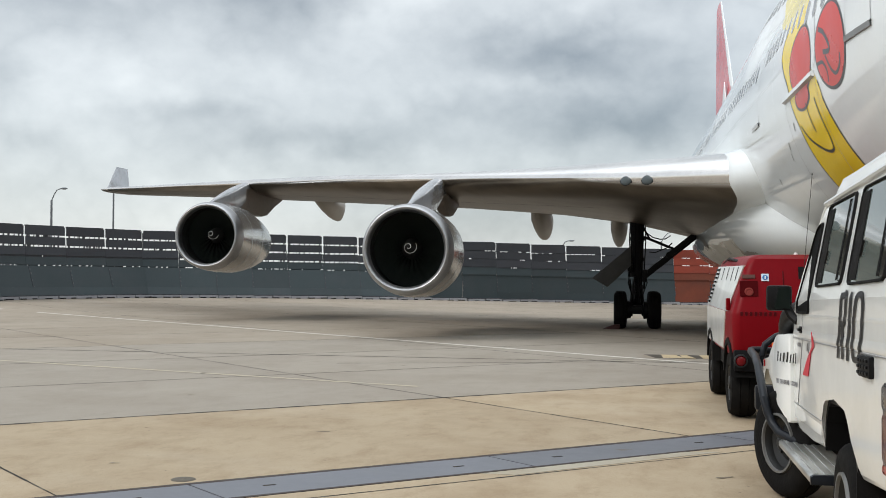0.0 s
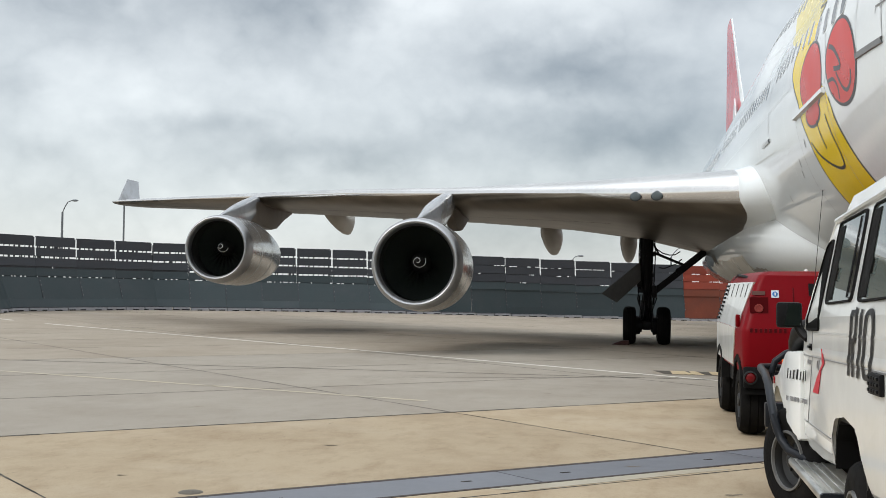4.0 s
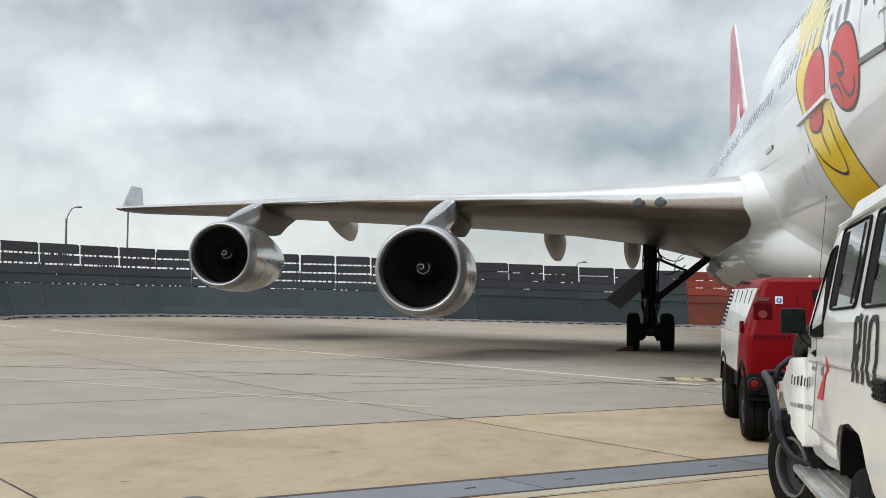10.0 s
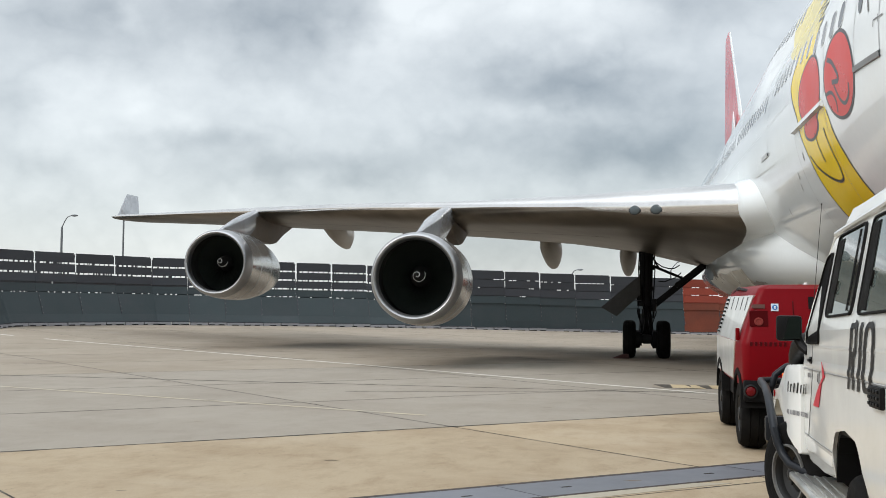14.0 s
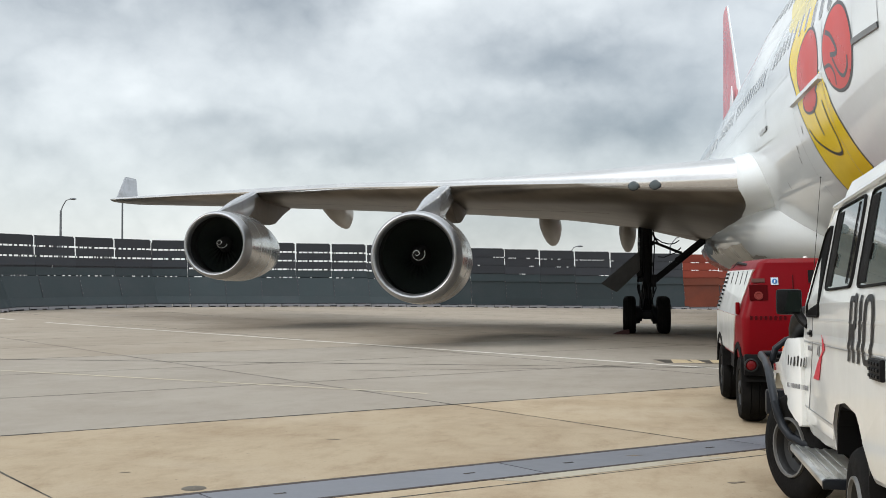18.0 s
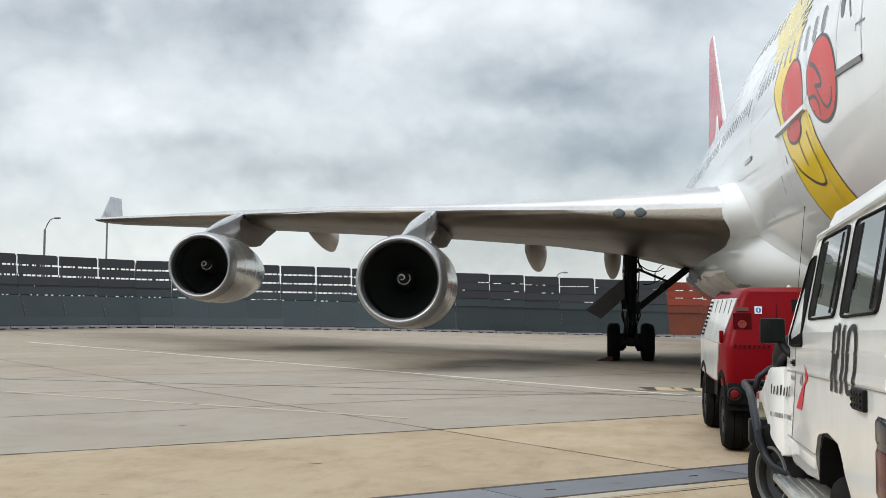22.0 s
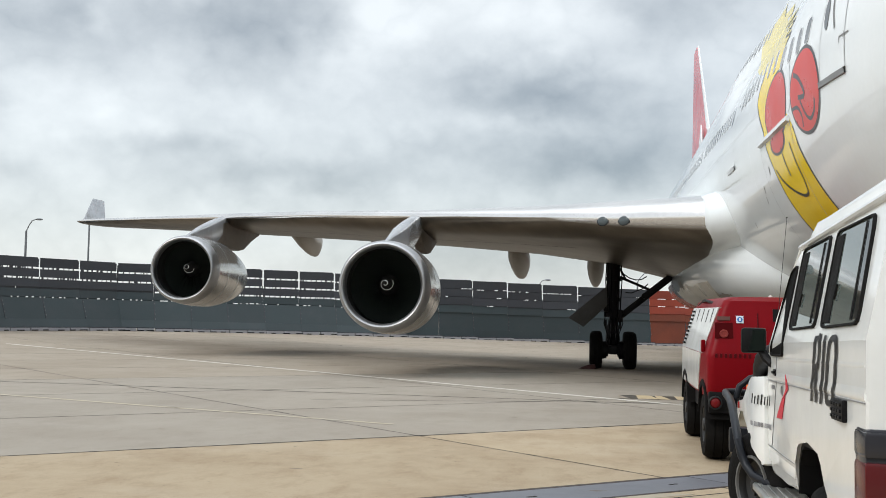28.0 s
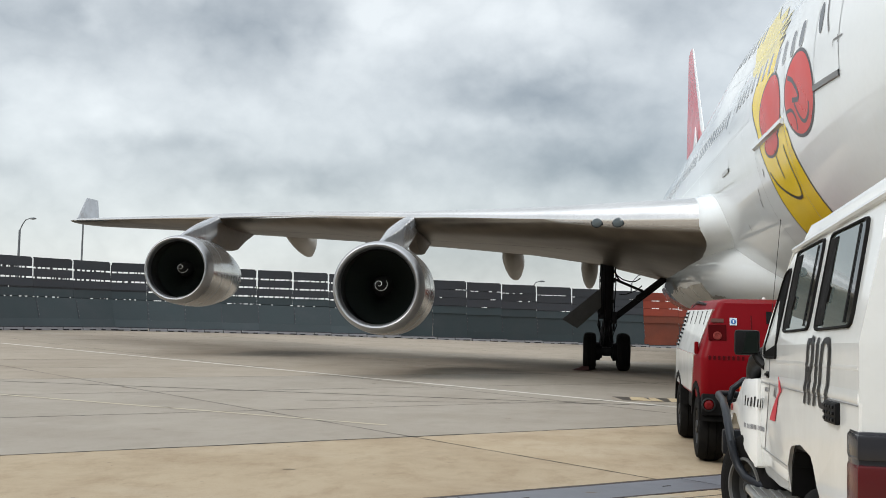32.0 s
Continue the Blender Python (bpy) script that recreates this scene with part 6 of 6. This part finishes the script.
def quad_plate(bm, corners, thick):
    top = [bm.verts.new(p) for p in corners]
    low = [bm.verts.new(p - Vector((0, 0, thick))) for p in corners]
    bm.faces.new(top)
    for k in range(4):
        bm.faces.new((top[k], low[k], low[(k + 1) % 4], top[(k + 1) % 4]))


GROUND = bpy.data.objects["ground"]


def build_slabs():
    g = 0.008
    joints = bmesh.new()
    rng = random.Random(8)
    for b0, b1 in zip(ROWS, ROWS[1:]):
        if b0 == -5.33:
            continue
        for k in range(-13, 14):
            a0, a1 = k * CROSS, (k + 1) * CROSS
            c = apron((a0 + a1) / 2, (b0 + b1) / 2)
            if not (-50 < c.x < 14 and -12 < c.y < 84) or c.y > 50 + 0.82 * (c.x + 39):
                continue
            bm = bmesh.new()
            quad_plate(bm, [apron(a0 + g, b0 + g), apron(a1 - g, b0 + g), apron(a1 - g, b1 - g), apron(a0 + g, b1 - g)], 0.011)
            mt = CONCRETE if b1 <= 0.01 else CONCRETEGREY if b0 < 13 else CONCRETEFAR
            part("concrete_slab", bm, mt, GROUND, "", 0)
            for p, q, wide in (((a0, b0), (a1, b0), D2), ((a0, b0), (a0, b1), D1)):
                n = 6
                for i in range(n):
                    k0 = 2.2 if b0 == 0.0 and wide is D2 else 1.0
                    w0, w1 = k0 * (0.008 + 0.012 * rng.random()), k0 * (0.008 + 0.012 * rng.random())
                    e0 = [p[0] + (q[0] - p[0]) * i / n, p[1] + (q[1] - p[1]) * i / n]
                    e1 = [p[0] + (q[0] - p[0]) * (i + 1) / n, p[1] + (q[1] - p[1]) * (i + 1) / n]
                    u, v = apron(*e0, 0.002), apron(*e1, 0.002)
                    joints.faces.new([joints.verts.new(x) for x in (u - wide * w0, v - wide * w1, v + wide * w1, u + wide * w0)])
    tagged(part("joint_sealant", joints, JOINT, GROUND, "dark ragged joint sealant", 0), kind="stuff")


CONCRETEFAR = concrete("brownish_far_concrete", (0.283, 0.243, 0.193), (0.213, 0.173, 0.13), (0.318, 0.281, 0.232), 0.5, 0.04)
JOINT = mat("worn_bitumen_joint_sealant", (0.032, 0.028, 0.023), 0.85, 0, 0.4, 5.0, 30, stain=(0.21, 0.185, 0.145), stain_amount=1.0, spec=0.2)
LINEWHITE = mat("worn_white_line_paint", (0.52, 0.49, 0.43), 0.7, 0, 0.1, 3.5, 20, stain=(0.30, 0.27, 0.22), stain_amount=0.9)
LINEYELLOW = mat("faded_yellow_line_paint", (0.36, 0.31, 0.225), 0.7, 0, 0.1, 2, 20, stain=(0.27, 0.245, 0.20), stain_amount=0.9)
RUST = mat("rusty_edge_angle", (0.035, 0.024, 0.02), 0.8, 0, 0.3, 4, 40)
SPOT = mat("brown_oil_spot", (0.16, 0.125, 0.085), 0.8, 0, 0.2, 6, 40)
PATCH = mat("pale_mortar_patch", (0.32, 0.29, 0.225), 0.85, 0, 0.1, 2, 20, stain=(0.27, 0.22, 0.15), stain_amount=0.8)


def strip(name, a, b, w, mt, label, lift=0.004, kind="structure", n=8, cat="marking"):
    a, b = Vector((*a, 0)), Vector((*b, 0))
    d = (b - a).normalized()
    s = Vector((-d.y, d.x, 0)) * w / 2
    bm = bmesh.new()
    g = []
    for i in range(n + 1):
        p = a.lerp(b, i / n)
        g.append([bm.verts.new(Vector((q.x, q.y, ground_z(q.x, q.y) + lift))) for q in (p - s, p + s)])
    skin(bm, g, closed=False)
    return single(name, bm, mt, label, cat, kind=kind, smooth=0)


build_slabs()
strip("line_marking", (-42.5, 46.13), (-36.6, 41.68), 0.15, LINEWHITE, "faded far end of the white guide line", 0.03, n=12)
strip("line_marking", (-36.5, 41.6), (-1.0, 14.8), 0.17, LINEWHITE, "worn white painted guide line on the apron", n=24)
strip("line_marking", (-24.0, 16.5), (-9.2, 11.7), 0.13, LINEYELLOW, "faded yellow painted guide line on the apron")
strip("pavement_seam", (-26.0, 17.6), (-1.0, 17.35), 0.06, JOINT, "dark narrow saw-cut seam across the apron", cat="seam")
strip("pavement_seam", (-11.6, 15.6), (-3.0, 18.2), 0.03, JOINT, "thin crack across the apron", 0.0035, cat="seam")
# hatched warning strip beyond the tow tractor
HATCH = strip("hatched_marking", (-5.5, 19.0), (-2.5, 19.02), 1.0, mat("dark_hatch_paint", (0.055, 0.045, 0.034), 0.7, 0, 0.2, 3, 30), "dark and yellow hatched warning strip on the apron")
HATCHTAN = mat("worn_tan_hatch_paint", (0.42, 0.33, 0.20), 0.7, 0, 0.15, 3, 30)
for _k, _w in enumerate((0.34, 0.16, 0.26, 0.2, 0.26, 0.2)):
    bm = bmesh.new()
    x = -4.98 + 0.42 * _k
    bm.faces.new([bm.verts.new(p) for p in ((x - 0.12, 18.51, 0.008), (x + _w, 18.51, 0.008), (x + _w - 0.16, 19.49, 0.008), (x + 0.02 - 0.16, 19.49, 0.008))])
    part("hatch_bar", bm, HATCHTAN, HATCH, "", 0)
bm = bmesh.new()
bm.faces.new([bm.verts.new(p) for p in ((-5.51, 18.49, 0.0075), (-5.27, 18.49, 0.0075), (-5.51, 19.46, 0.0075))])
part("worn_corner", bm, CONCRETEFAR, HATCH, "", 0)


def build_trench():
    t = thing("trench_cover", apron(0, -4.9), "blue-grey steel trench cover plates set in the apron", "trench cover", kind="structure")
    a = -18.0
    while a < 14:
        n = 3.05
        bm = bmesh.new()
        quad_plate(bm, [apron(a + 0.01, -5.28, 0.002), apron(a + n - 0.01, -5.28, 0.002), apron(a + n - 0.01, -4.60, 0.002), apron(a + 0.01, -4.60, 0.002)], 0.012)
        p = part("cover_plate", bm, STEELDRAIN, t, "", 0)
        for u in (0.5, 2.4):
            bm = bmesh.new()
            quad_plate(bm, [apron(a + u, -4.96, 0.005), apron(a + u + 0.11, -4.96, 0.005), apron(a + u + 0.11, -4.93, 0.005), apron(a + u, -4.93, 0.005)], 0.004)
            part("lifting_slot", bm, JOINT, p, "", 0)
        a += n
    for b0, b1, mt in ((-4.60, -4.53, RUST), (-5.33, -5.28, RUST)):
        bm = bmesh.new()
        quad_plate(bm, [apron(-18, b0, 0.003), apron(14, b0, 0.003), apron(14, b1, 0.003), apron(-18, b1, 0.003)], 0.012)
        part("edge_angle", bm, mt, t, "rusty steel edge angle", 0)


build_trench()
bm = bmesh.new()
quad_plate(bm, [apron(-3.2, -5.56, 0.003), apron(-0.6, -5.52, 0.003), apron(-0.9, -5.34, 0.003), apron(-3.4, -5.35, 0.003)], 0.003)
part("mortar_patch", bm, PATCH, GROUND, "pale mortar patch", 0)
# scuffs and oil spots on the near slabs
for _x, _y, _r, _a in ((-9.35, 6.7, 0.05, 20), (-10.75, 4.35, 0.035, 10), (-5.95, 6.1, 0.05, 10), (-5.05, 4.75, 0.06, 30), (-9.9, 8.6, 0.03, 70), (-12.3, 9.9, 0.05, 0), (-16.0, 17.0, 0.08, 35), (-11.3, 21.0, 0.07, 80), (-7.4, 13.5, 0.05, 15), (-13.4, 13.1, 0.06, 40), (-10.2, 15.4, 0.05, 60)):
    bm = bmesh.new()
    vs = []
    for k in range(14):
        a = k * math.tau / 14
        r = _r * (1 + 0.35 * math.sin(3 * a + _x) + 0.2 * math.sin(5 * a + _y))
        p = Matrix.Rotation(radians(_a), 3, "Z") @ Vector((1.5 * r * math.cos(a), 0.5 * r * math.sin(a), 0))
        vs.append(bm.verts.new((_x + p.x, _y + p.y, 0.004)))
    bm.faces.new(vs)
    part("oil_spot", bm, SPOT, GROUND, "", 0)
bm = bmesh.new()
lathe(bm, [(0.0, 0.11), (0.006, 0.10), (0.006, 0.01)], 24, Matrix.Translation((-9.78, 3.72, 0.001)) @ Matrix.Rotation(radians(90), 4, "X"))
single("drain_lid", bm, mat("dark_iron_lid", (0.10, 0.085, 0.065), 0.7, 0.3, 0.2, 5, 40), "small round dark iron lid in the apron", "drain lid", kind="structure")


def motions():
    # the four fans turn slowly in the wind
    for i, (fan, m) in enumerate(FANS):
        walk(fan, [(k * 0.05, m @ pose(0, 1.2, 0.07, 0, (FAN_STEP * k + 40 * i + FAN_START) % 360, 0)) for k in range(641)])


FAN_STEP, FAN_START = 45.0, 126.0
motions()
